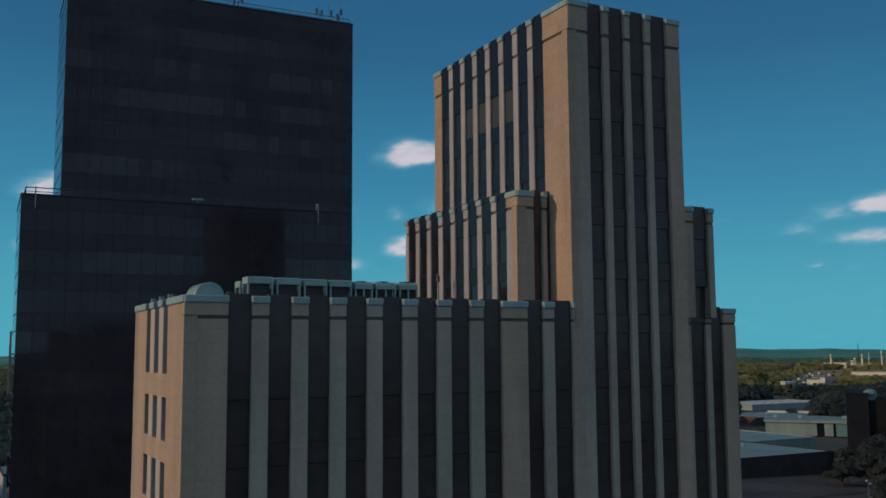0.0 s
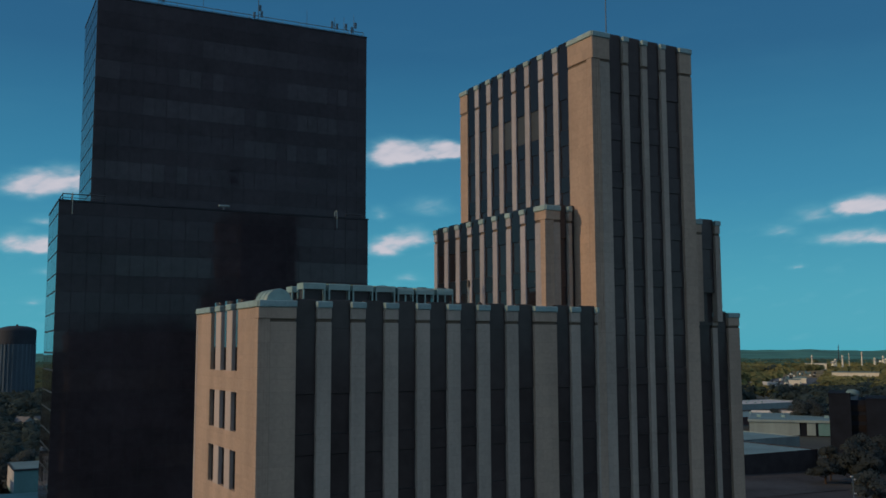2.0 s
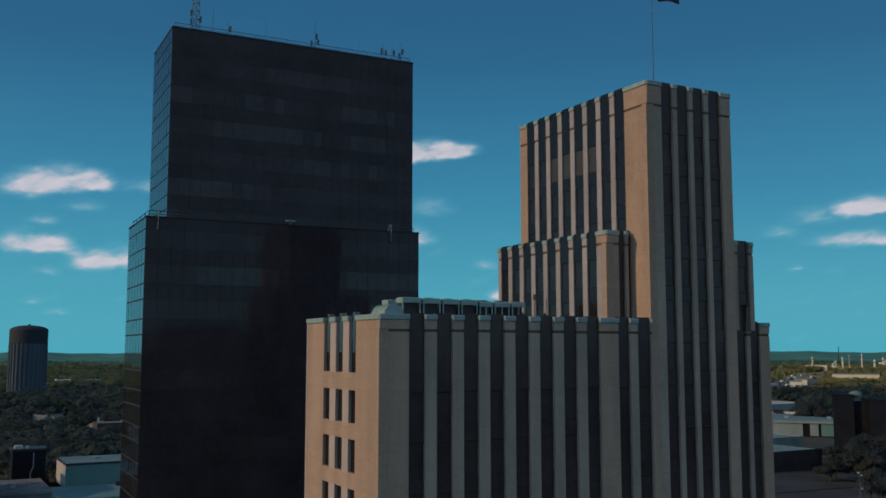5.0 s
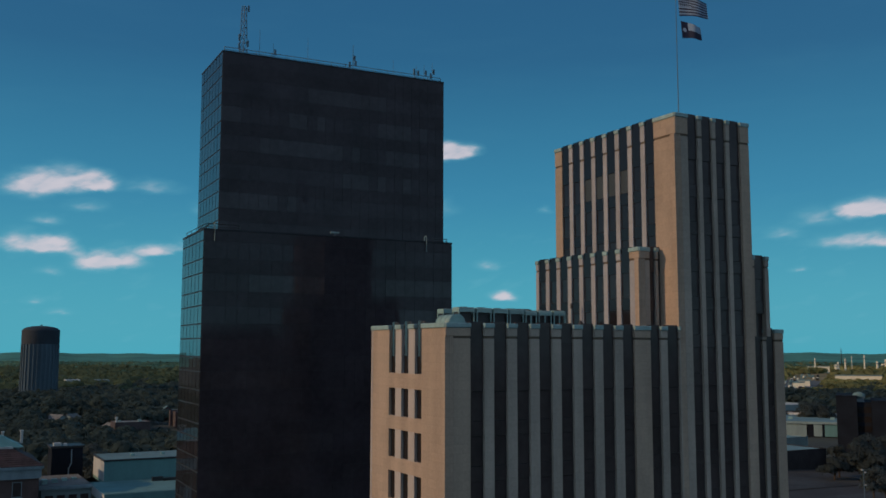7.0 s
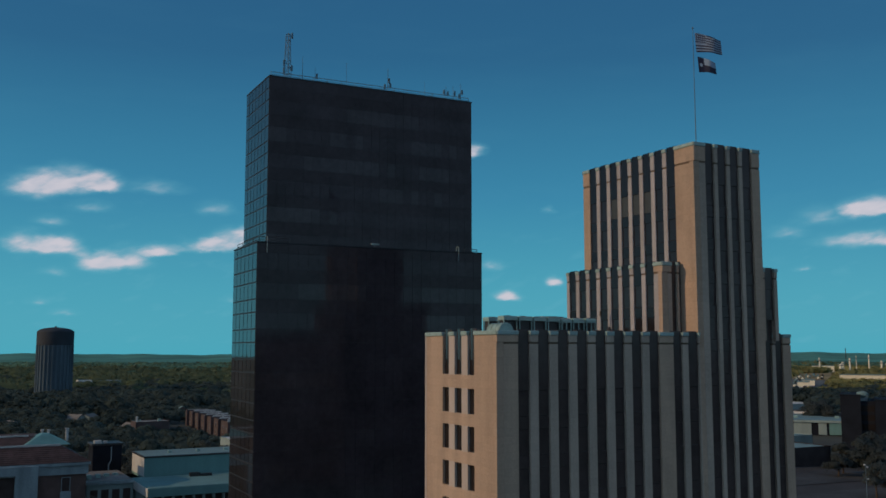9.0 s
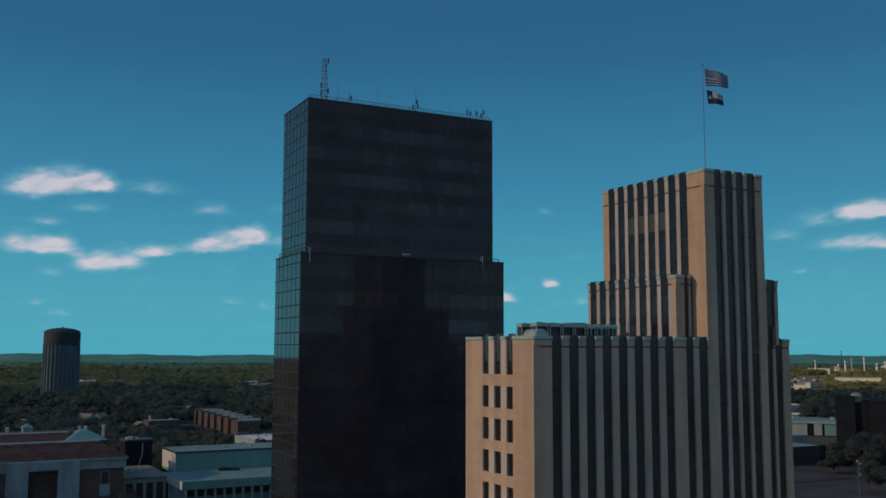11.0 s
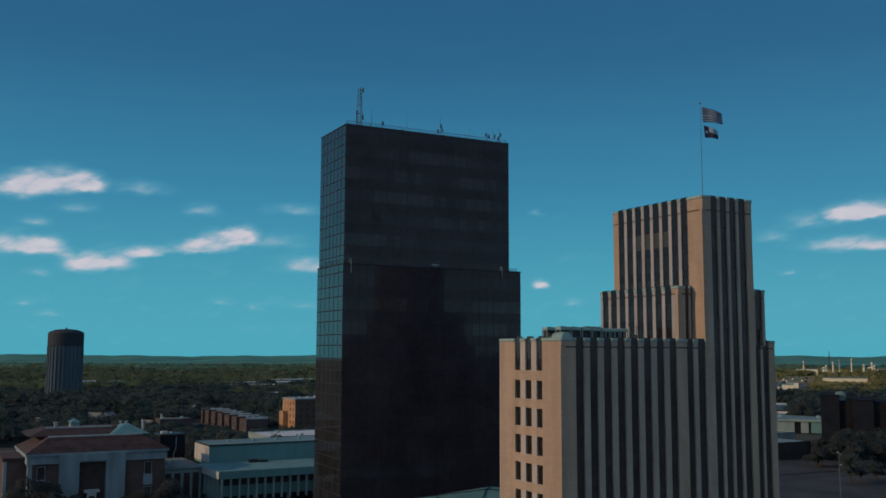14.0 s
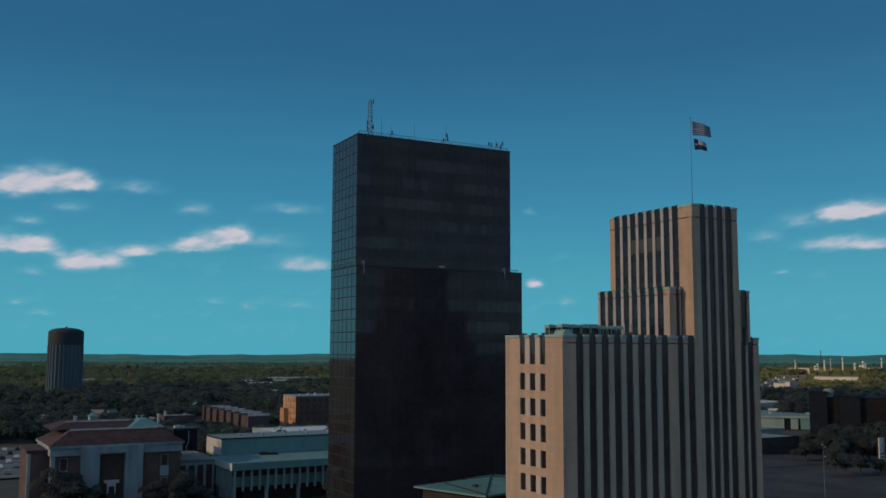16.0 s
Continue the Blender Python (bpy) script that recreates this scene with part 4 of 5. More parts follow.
def post_office():
    b = thing("post_office", "brick civic building with pale portico and red tiled roofs", "building", (-33, 165, BASE))
    x0, x1, y0 = -47.6, -14.8, 151.6
    wall = part("wall", boxes((x0, x1, y0, 176, BASE, 10.6)), BRICK, b)
    part("cornice", boxes((x0 - 0.4, x1 + 0.4, y0 - 0.5, 176.4, 10.6, 12.6), (x0 - 0.8, x1 + 0.8, y0 - 0.9, 176.8, 12.6, 13.2)), PALE_STONE, b, "pale stone cornice")
    roof = part("roof", hip_roof(bmesh.new(), x0 - 0.8, x1 + 0.8, y0 - 0.9, 176.8, 13.2, 16.6, 6.0), TERRACOTTA, b, "red clay tiled roof")
    tile_courses(roof, x0 - 0.8, x1 + 0.8, y0 - 0.9, 13.2, 6.0, 3.4, 6.0)
    part("ridge", boxes((x0 + 5.0, x1 - 5.0, y0 + 4.9, y0 + 5.3, 16.55, 16.95)), WHITE_STONE, b)
    up = part("upper_roof", hip_roof(bmesh.new(), -47, -19, 160, 178, 16.65, 18.3, 4.5), TERRACOTTA, b)
    part("ridge", boxes((-42.6, -26, 164.3, 164.7, 18.25, 18.6)), WHITE_STONE, b)
    part("side_roof", hip_roof(bmesh.new(), -27.5, -17.5, 158.0, 170, 16.65, 18.9, 4.2), TEAL_ROOF, b, "blue-green metal hipped roof")
    part("portico", boxes((-40.6, -36.0, y0 - 1.6, y0, BASE, 11.0), (-29.6, -25.0, y0 - 1.6, y0, BASE, 11.0), (-40.6, -25.0, y0 - 1.62, y0, 10.98, 12.9)), PALE_STONE, b)
    part("doorway", boxes((-36, -29.6, y0 - 0.1, y0 + 0.1, BASE, 10.98)), PANE, b, "dark tall entrance glazing")
    for wx in (-45.6, -20.0):
        far_window(wall, wx, y0, 6.8, 1.9, 3.2, "y")
        far_window(wall, wx, y0, 0.5, 1.9, 3.2, "y")
        part("window_apron", boxes((wx - 0.2, wx + 2.1, y0 - 0.1, y0, 4.2, 6.8)), PALE_STONE, b)
    part("side_wing", boxes((-52.6, -47.6, 156, 172, BASE, 11.2)), BRICK, b)
    part("side_wing_roof", boxes((-53.0, -47.6, 155.6, 172.4, 11.2, 12.0)), TERRACOTTA, b)
    for cx, cy, s, top in ((-39.7, 170, 0.7, 19.5), (-17.4, 168, 0.6, 19.6), (-22.5, 172, 0.5, 19.2), (-21, 172.6, 0.5, 19.1)):
        part("chimney", boxes((cx, cx + s, cy, cy + s, 16.6, top - 0.3), (cx - 0.12, cx + s + 0.12, cy - 0.12, cy + s + 0.12, top - 0.3, top), bevel=0.03), WHITE_STONE, b)
    part("roof_dormer", boxes((-36.2, -34.0, 166, 169, 17.0, 19.6)), CONCRETE, b)
    part("roof_dormer_top", hip_roof(bmesh.new(), -36.5, -33.7, 165.6, 169.4, 19.6, 20.5, 1.3), TEAL_ROOF, b)
    part("entrance_surround", boxes((-33.9, -31.7, y0 - 1.3, y0 - 0.1, BASE, 3.2), (-34.6, -31.0, y0 - 1.4, y0 - 0.1, 3.2, 3.9), bevel=0.05), WHITE_STONE, b)
    part("entrance_door", boxes((-33.5, -32.1, y0 - 1.38, y0 - 1.3, BASE, 2.4)), DARK_METAL, b)
    part("quoin", boxes((x0 - 0.15, x0 + 0.9, y0 - 0.12, y0 + 1.0, BASE, 10.6)), PALE_STONE, b)
    part("side_quoin", boxes((-52.75, -52.0, 155.88, 156.8, BASE, 11.2)), PALE_STONE, b)


post_office()


def library():
    b = thing("library", "pale concrete library with an overhanging flat roof on slender piers", "building", (30, 165, BASE))
    part("upper_storey", boxes((0.9, 72, 166, 181, 6.5, 11.7)), TEAL_PANEL, b)
    part("end_panel", boxes((0.8, 0.9, 166.02, 180.98, 7.17, 11.68)), WHITE_STONE, b, "white end panel")
    part("fascia_end", boxes((-2.5, -2.4, 144.9, 165.9, 5.15, 7.05)), WHITE_STONE, b, "white fascia end")
    part("roof_edge", boxes((0.7, 72.2, 165.8, 181.2, 11.7, 12.05)), DARK_METAL, b)
    part("roof_deck", boxes((1.2, 71.8, 166.3, 180.8, 12.05, 12.12)), ROOF_BLUE, b)
    part("fascia", boxes((-2.4, 74, 144.8, 166, 5.1, 7.1), bevel=0.05), TEAL_PANEL, b)
    part("lower_roof", boxes((-2.0, 73.6, 145.2, 165.9, 7.1, 7.16)), TEAL_PANEL, b)
    # a dark block stands in for the shade of the open ground storey
    part("ground_storey", boxes((3.0, 71, 151.5, 180, BASE, 0.4)), PANE, b, "dark recessed glazing")
    part("upper_glazing", boxes((-0.9, 72.6, 146.6, 165.9, 3.2, 5.1)), PANE, b, "dark band of windows")
    part("apron_wall", boxes((-1.0, 72.7, 146.5, 165.9, 0.4, 3.2), bevel=0.05), TEAL_PANEL, b)
    for k in range(32):
        x = -1.2 + 2.35 * k
        part("pier", boxes((x - 0.24, x + 0.24, 145.5, 146.5, -0.6 if k else BASE, 5.1), bevel=0.04), CONCRETE, b)
        if k % 4 == 0:
            part("column", boxes((x - 0.45, x + 0.45, 146.6, 147.5, BASE, 0.4), bevel=0.05), PALE_STONE, b)
    for k in range(6):
        y = 148.8 + 3.0 * k
        part("pier", boxes((-2.0, -1.0, y - 0.24, y + 0.24, -0.6, 5.1), bevel=0.04), CONCRETE, b)
        part("column", boxes((-0.9, 0.0, y - 0.4, y + 0.4, BASE, 0.4), bevel=0.05), PALE_STONE, b)
    for k in range(7):
        part("roof_vent", boxes((8 + k * 7.3, 8.9 + k * 7.3, 172, 172.8, 12.1, 12.7)), UNIT_METAL, b)
    part("roof_pipework", boxes((11.0, 13.4, 161.0, 162.0, 7.16, 8.1), (13.6, 16.4, 160.6, 161.8, 7.16, 7.8)), DARK_METAL, b)


library()


def link_block():
    b = thing("link_building", "low pale annex with tall dark windows between two buildings", "building", (-7, 165, BASE))
    part("wall", boxes((-13.2, -2.6, 161, 182, BASE, 6.9)), CONCRETE, b)
    part("roof", boxes((-13.6, -2.5, 160.6, 182.4, 6.9, 7.3)), ROOFING, b)
    part("roof_edge", boxes((-13.7, -2.5, 160.4, 160.6, 6.7, 7.45)), PALE_STONE, b)
    for k in range(4):
        part("roof_duct", boxes((-12.5 + 2.4 * k, -11.4 + 2.4 * k, 166 + 2 * k, 168 + 2 * k, 7.3, 8.3 - 0.2 * k)), UNIT_METAL, b)
    for k in range(4):
        x = -12.4 + 2.5 * k
        part("window", boxes((x, x + 1.7, 160.9, 161.1, -1.5, 5.4)), PANE, b)
    s = thing("stair_tower", "dark brick stair tower with a pale downpipe", "tower", (-5, 187, BASE))
    part("wall", boxes((-8.6, -1.3, 184, 191, BASE, 13.6)), BRICK_BROWN_SHADED, s)
    part("cap", boxes((-8.9, -1.0, 183.7, 191.3, 13.6, 14.1)), DARK_METAL, s)
    pipe = bmesh.new()
    for a, c in (((-4.6, 183.8, 5), (-4.6, 183.8, 8.6)), ((-4.6, 183.8, 8.6), (-4.0, 183.8, 9.8)), ((-4.0, 183.8, 9.8), (-4.0, 183.8, 13.2))):
        rod(pipe, a, c, 0.13, None, 8)
    part("downpipe", pipe, PALE_STONE, s)
    part("roof_unit", boxes((-8.2, -6.4, 184.6, 186, 14.1, 14.9), (-5.8, -5.0, 184.6, 185.6, 14.1, 14.7), bevel=0.05), WHITE_STONE, s)


link_block()


def flat_building(name, label, x0, x1, y0, y1, z0, z1, wall, roof, group="", windows=0, parapet=0.5, units=0):
    """A plain flat-roofed block with a parapet, windows on its front and a few roof units."""
    b = thing(name, label, "building", ((x0 + x1) / 2, (y0 + y1) / 2, z0), group)
    w = part("wall", boxes((x0, x1, y0, y1, z0, z1)), wall, b)
    part("parapet", boxes((x0 - 0.1, x1 + 0.1, y0 - 0.1, y0 + 0.3, z1, z1 + parapet), (x0 - 0.1, x0 + 0.3, y0 + 0.3, y1, z1, z1 + parapet),
                          (x1 - 0.3, x1 + 0.1, y0 + 0.3, y1, z1, z1 + parapet), (x0 + 0.3, x1 - 0.3, y1 - 0.3, y1, z1, z1 + parapet)), wall, b)
    part("roof", boxes((x0 + 0.3, x1 - 0.3, y0 + 0.3, y1 - 0.3, z1, z1 + 0.12)), roof, b)
    rng = random.Random(int(x0 * 7 + y0))
    for k in range(windows):
        ww = (x1 - x0) / windows
        far_window(w, x0 + ww * (k + 0.25), y0, z0 + 1.2, ww * 0.5, min(2.4, (z1 - z0) * 0.5), "y")
    for k in range(units):
        ux, uy, s = rng.uniform(x0 + 2, x1 - 3), rng.uniform(y0 + 2, y1 - 3), rng.uniform(0.8, 1.8)
        part("roof_unit", boxes((ux, ux + s, uy, uy + s, z1 + 0.1, z1 + s * 0.7 + 0.1), bevel=0.06), UNIT_METAL, b)
    return b


flat_building("low_building", "low building with a pale blue-white flat roof", 66, 118, 300, 330, -9, 1.2, CONCRETE, WHITE_PAINT, windows=9, units=6)


def apartment_block():
    b = thing("apartment_block", "tan brick apartment block with rows of small windows", "building", (155, 470, -12))
    x0, x1, y0, y1 = 137.5, 178, 458, 480
    w = part("wall", boxes((x0, x1, y0, y1, -12, 9.6)), SHADED_FRONT_BRICK, b)
    part("parapet", boxes((x0 - 0.3, x1 + 0.3, y0 - 0.3, y1 + 0.3, 9.6, 10.3)), PALE_STONE, b)
    for r in range(5):
        for k in range(9):
            far_window(w, x0 + 3 + 4.3 * k, y0, -9.5 + 3.9 * r, 1.5, 1.9, "y", DARK_METAL)
        for k in range(4):
            far_window(w, x0, y0 + 2.2 + 5.0 * k, -9.5 + 3.9 * r, 1.5, 1.9, "x", DARK_METAL)
    # brighter sheet over the end: sunlight put into the brick colour
    part("end_wall", boxes((x0 - 0.02, x0, y0 - 0.01, y1, -12, 9.58)), LIT_END_BRICK, b, "orange buff brick end wall")
    part("stair_bay", boxes((x0 - 3.0, x0 - 0.02, y1 - 9, y1 - 2, -12, 2)), LIT_END_BRICK, b)
    for k in range(7):
        part("roof_unit", boxes((x0 + 4 + 5 * k, x0 + 5.4 + 5 * k, y0 + 3, y0 + 4.4, 10.3, 11.2 + 0.3 * (k % 3))), WHITE_STONE, b)


apartment_block()
brick_house = flat_building("brick_house", "low brick house with a grey roof and pale chimney", 54, 72, 452, 466, -12, 0.2, ROW_BRICK, ROOFING, parapet=0.3, windows=4, units=2)
part("chimney", boxes((54.4, 55.3, 453, 454, 0.2, 3.0), (54.3, 55.4, 452.9, 454.1, 3.0, 3.3)), WHITE_STONE, brick_house, "pale chimney")


def row_house(x, y, group):
    b = thing("row_house", "brick row house with a pale parapet edge", "house", (x, y, -11), group)
    w = part("wall", boxes((x, x + 13, y, y + 17.0, -11, -0.6)), ROW_BRICK, b)
    part("parapet", boxes((x - 0.2, x + 13.2, y - 0.2, y + 0.05, -0.6, 0.9)), WHITE_STONE, b)
    part("parapet", boxes((x - 0.2, x + 13.2, y + 16.9, y + 17.2, -0.6, 0.4)), WHITE_STONE, b)
    part("party_wall", boxes((x - 1.6, x + 13, y + 14.0, y + 17.0, -11, 0.2)), ROW_BRICK, b)
    part("roof", boxes((x + 0.2, x + 12.8, y + 0.06, y + 16.8, -0.6, -0.3)), DARK_BRICK, b)
    rnd = random.Random(int(x * 3 + y))
    for k in range(4):
        ux, uy = x + rnd.uniform(1, 10), y + rnd.uniform(2, 14)
        part("roof_vent", boxes((ux, ux + 0.9, uy, uy + 0.9, -0.3, 0.7)), WHITE_STONE, b)
    for k in range(2):
        for z in (-9.0, -5.2):
            far_window(w, x, y + 2.5 + 6.0 * k, z, 1.6, 2.0, "x", PALE_STONE)


for k in range(6):
    row_house(102 + 1.0 * k, 444 + 18.5 * k, "brick row houses")


def gable_house(x, y, z, w, d, h, wall, roof, turn=0.0, label="small pale house with a gabled roof among the trees"):
    b = thing("house", label, "house", (x, y, z), "houses among the trees")
    m = Matrix.Translation((x, y, z)) @ Matrix.Rotation(radians(turn), 4, "Z")
    bm = bmesh.new()
    pts = [(-w / 2, 0), (w / 2, 0), (w / 2, h), (0, h + w * 0.32), (-w / 2, h)]
    lo = [bm.verts.new((ax, -d / 2, pz)) for ax, pz in pts]
    hi = [bm.verts.new((ax, d / 2, pz)) for ax, pz in pts]
    bm.faces.new(lo)
    bm.faces.new(hi[::-1])
    for i in range(5):
        bm.faces.new((lo[i], hi[i], hi[(i + 1) % 5], lo[(i + 1) % 5]))
    bm.transform(m)
    bmesh.ops.recalc_face_normals(bm, faces=bm.faces[:])
    part("wall", bm, wall, b)
    for s in (-1, 1):
        bm = bmesh.new()
        a = [(s * (w / 2 + 0.5), h - 0.3), (0, h + w * 0.32 + 0.05), (0, h + w * 0.32 + 0.3), (s * (w / 2 + 0.5), h - 0.02)]
        lo = [bm.verts.new((ax, -d / 2 - 0.5, pz)) for ax, pz in a]
        hi = [bm.verts.new((ax, d / 2 + 0.5, pz)) for ax, pz in a]
        bm.faces.new(lo)
        bm.faces.new(hi[::-1])
        for i in range(4):
            bm.faces.new((lo[i], hi[i], hi[(i + 1) % 4], lo[(i + 1) % 4]))
        bm.transform(m)
        bmesh.ops.recalc_face_normals(bm, faces=bm.faces[:])
        part("roof_slope", bm, roof, b)
    for wx0, wx1 in ((-0.7, 0.7), (-w * 0.38, -w * 0.2)):
        bm = boxes((wx0, wx1, -d / 2 - 0.05, -d / 2 + 0.1, h * 0.35, h * 0.75))
        bm.transform(m)
        part("window", bm, PANE, b)


for hx, hy, w, d, h, turn, wall, roof in ((63, 518, 7, 9, 3.5, 10, CONCRETE, ROOFING), 
                                          (43, 596, 8, 11, 4, 35, CONCRETE, ROOFING), (53, 603, 7, 10, 4, -40, CONCRETE, ROOFING),
                                          (-2, 520, 12, 15, 5, 12, BRICK, ROOFING),
                                          (118, 620, 12, 12, 5, 0, BRICK, ROOF_BLUE)):
    gable_house(hx, hy, float(ground_z(hx, hy)) - 0.2, w, d, h, wall, roof, turn)

for fx, fy, w, d, h in ((300, 1010, 60, 30, 6), (345, 1120, 80, 40, 6), (285, 850, 26, 18, 5), (238, 760, 24, 20, 5), (160, 1190, 30, 22, 8), (420, 1200, 60, 40, 7)):
    gz = float(ground_z(fx, fy))
    flat_building("warehouse", "far pale flat-roofed warehouse among trees", fx - w / 2, fx + w / 2, fy - d / 2, fy + d / 2, gz - 1, gz + h + 6, CONCRETE, WHITE_PAINT, "far warehouses", windows=4)


flat_building("warehouse", "far white flat-roofed shed among trees", 120, 136, 1150, 1170, -6, 3.5, WHITE_STONE, WHITE_PAINT, "far warehouses")


def teal_pavilion():
    b = thing("low_pavilion", "low building with a blue-green standing-seam hipped roof", "building", (12, 38, BASE))
    m = Matrix.Translation((4.86, 28.47, 0)) @ Matrix.Rotation(radians(17.6), 4, "Z")
    W, L, EAVE, RISE = 23.2, 17.2, 13.2, 1.45

    def on_roof(x, y, lift=0.0):
        k = min(x / (W / 2), (W - x) / (W / 2), y / (L / 2), (L - y) / (L / 2))
        return m @ Vector((x, y, EAVE + RISE * k + lift))

    def put(name, bm, mat, parent, label=""):
        bm.transform(m)
        return part(name, bm, mat, parent, label)

    put("wall", boxes((1.2, W - 1.2, 1.2, L - 1.2, BASE, EAVE - 0.3)), PANE, b)
    bm = bmesh.new()
    lo = [bm.verts.new((x, y, EAVE - 0.3)) for x, y in ((0, 0), (W, 0), (W, L), (0, L))]
    hi = [bm.verts.new((x, y, EAVE)) for x, y in ((0, 0), (W, 0), (W, L), (0, L))]
    top = bm.verts.new((W / 2, L / 2, EAVE + RISE))
    for i in range(4):
        bm.faces.new((lo[i], lo[(i + 1) % 4], hi[(i + 1) % 4], hi[i]))
        bm.faces.new((hi[i], hi[(i + 1) % 4], top))
    bm.faces.new(lo[::-1])
    roof = put("roof", bm, TEAL_ROOF, b)
    for k in range(1, 14):
        y = L * k / 14
        reach = W / 2 * (1 - abs(2 * y / L - 1)) - 0.15
        part("seam", rod(bmesh.new(), on_roof(0.05, y, 0.03), on_roof(reach, y, 0.03), 0.035, None, 5), TEAL_ROOF, roof)
    for k in range(1, 18):
        x = W * k / 18
        reach = L / 2 * (1 - abs(2 * x / W - 1)) - 0.15
        part("seam", rod(bmesh.new(), on_roof(x, 0.05, 0.03), on_roof(x, reach, 0.03), 0.035, None, 5), TEAL_ROOF, roof)
    for x, y in ((0, 0), (W, 0), (0, L), (W, L)):
        part("hip_cap", rod(bmesh.new(), on_roof(x, y, 0.05), on_roof(W / 2, L / 2, 0.05), 0.10, None, 6), DARK_METAL, roof)
    # dark rod along the seam line, built like a gutter
    part("snow_guard", rod(bmesh.new(), on_roof(3.7, 12.9, 0.12), on_roof(0.5, 0.6, 0.12), 0.10, None, 6), DARK_METAL, roof)
    v = thing("roof_vent", "small dark vent box on the blue-green roof", "vent", tuple(on_roof(4.2, 6.0)))
    put("box", boxes((3.8, 4.6, 5.6, 6.5, EAVE + 0.3, EAVE + 0.95), bevel=0.05), DARK_METAL, v)
    return b, v


DOWNTOWN += teal_pavilion()


def water_tank():
    x, y, r = 61.4, 885.3, 15.9
    zb = float(ground_z(x, y)) - 1
    t = thing("water_tank", "huge round ribbed grey water tank with dark cap band", "water tank", (x, y, zb))
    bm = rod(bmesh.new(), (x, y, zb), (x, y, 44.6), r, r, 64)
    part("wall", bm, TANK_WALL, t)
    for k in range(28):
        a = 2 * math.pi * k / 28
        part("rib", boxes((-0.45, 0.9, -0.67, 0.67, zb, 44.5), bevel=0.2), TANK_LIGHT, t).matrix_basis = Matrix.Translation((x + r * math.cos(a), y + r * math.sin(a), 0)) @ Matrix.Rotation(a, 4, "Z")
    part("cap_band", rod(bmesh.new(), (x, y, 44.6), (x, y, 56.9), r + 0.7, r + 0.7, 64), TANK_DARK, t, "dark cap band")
    bm = bmesh.new()
    bmesh.ops.create_uvsphere(bm, u_segments=48, v_segments=16, radius=1)
    bmesh.ops.delete(bm, geom=[v for v in bm.verts if v.co.z < -0.01], context="VERTS")
    bm.transform(Matrix.LocRotScale((x, y, 56.9), None, (r + 0.7, r + 0.7, 4.6)))
    for f in bm.faces:
        f.smooth = True
    part("dome", bm, TANK_DARK, t)
    part("vent", rod(bmesh.new(), (x, y, 61.2), (x, y, 62.6), 1.2, 0.8, 12), TANK_DARK, t)


water_tank()
# ---------------------------------------------------------------- the low district to the east
flat_building("store", "long low store with a wide pale blue flat roof", 150, 266, 178, 226, -12, 1.0, DARK_BRICK, ROOF_BLUE, parapet=0.4, units=5, windows=14)
flat_building("store", "low store with a grey-blue flat roof", 240, 330, 240, 285, -12, -2.0, CONCRETE, ROOF_BLUE, parapet=0.4, units=4)


def white_building():
    b = thing("white_building", "pale flat-roofed building with a blue-green fascia", "building", (405, 305, -12))
    m = Matrix.Translation((388, 323.5, 0)) @ Matrix.Rotation(math.atan2(-0.75, 0.66), 4, "Z")

    def put(name, mat, *r):
        bm = boxes(r, bevel=0.04)
        bm.transform(m)
        return part(name, bm, mat, b)

    put("body", BRICK_BROWN_SHADED, 0.3, 47.7, 0.6, 60, -12, -2.6)
    put("fascia", CONCRETE, -0.5, 48.5, -0.8, 60.5, -2.6, -1.3)
    put("roof", ROOF_BLUE, 0, 48, -0.3, 59.5, -1.3, -1.2)
    put("rear_parapet", WHITE_PAINT, 0, 48, 59.5, 60.3, -1.3, 0.1)
    for a, c in ((0.3, 26.4), (30.2, 34.6), (36.0, 47.7)):
        put("wall_panel", CONCRETE if a < 36 else TEAL_PANEL, a, c, 0, 0.6, -9.5, -2.6)
    for a in (4.0, 17.0, 40.0):
        put("roof_unit", UNIT_METAL, a, a + 2.2, 18, 20, -1.2, 0.2)


white_building()

flat_building("shed", "long pale shed with a light flat roof", 440, 520, 375, 420, -13, -5.6, BRICK, ROOF_BLUE, units=4)
flat_building("shed", "low shed with a grey-blue flat roof", 540, 625, 478, 522, -13, -5.6, CONCRETE, WHITE_STONE, units=5)
flat_building("store", "wide low store with a pale blue-green flat roof", 326, 376, 292, 330, -13, -7.0, CONCRETE, ROOF_BLUE, parapet=0.4, units=3)
flat_building("shed", "small white shed beside the trailer yard", 903, 922, 772, 800, -12, -3.0, WHITE_STONE, WHITE_PAINT, units=1)


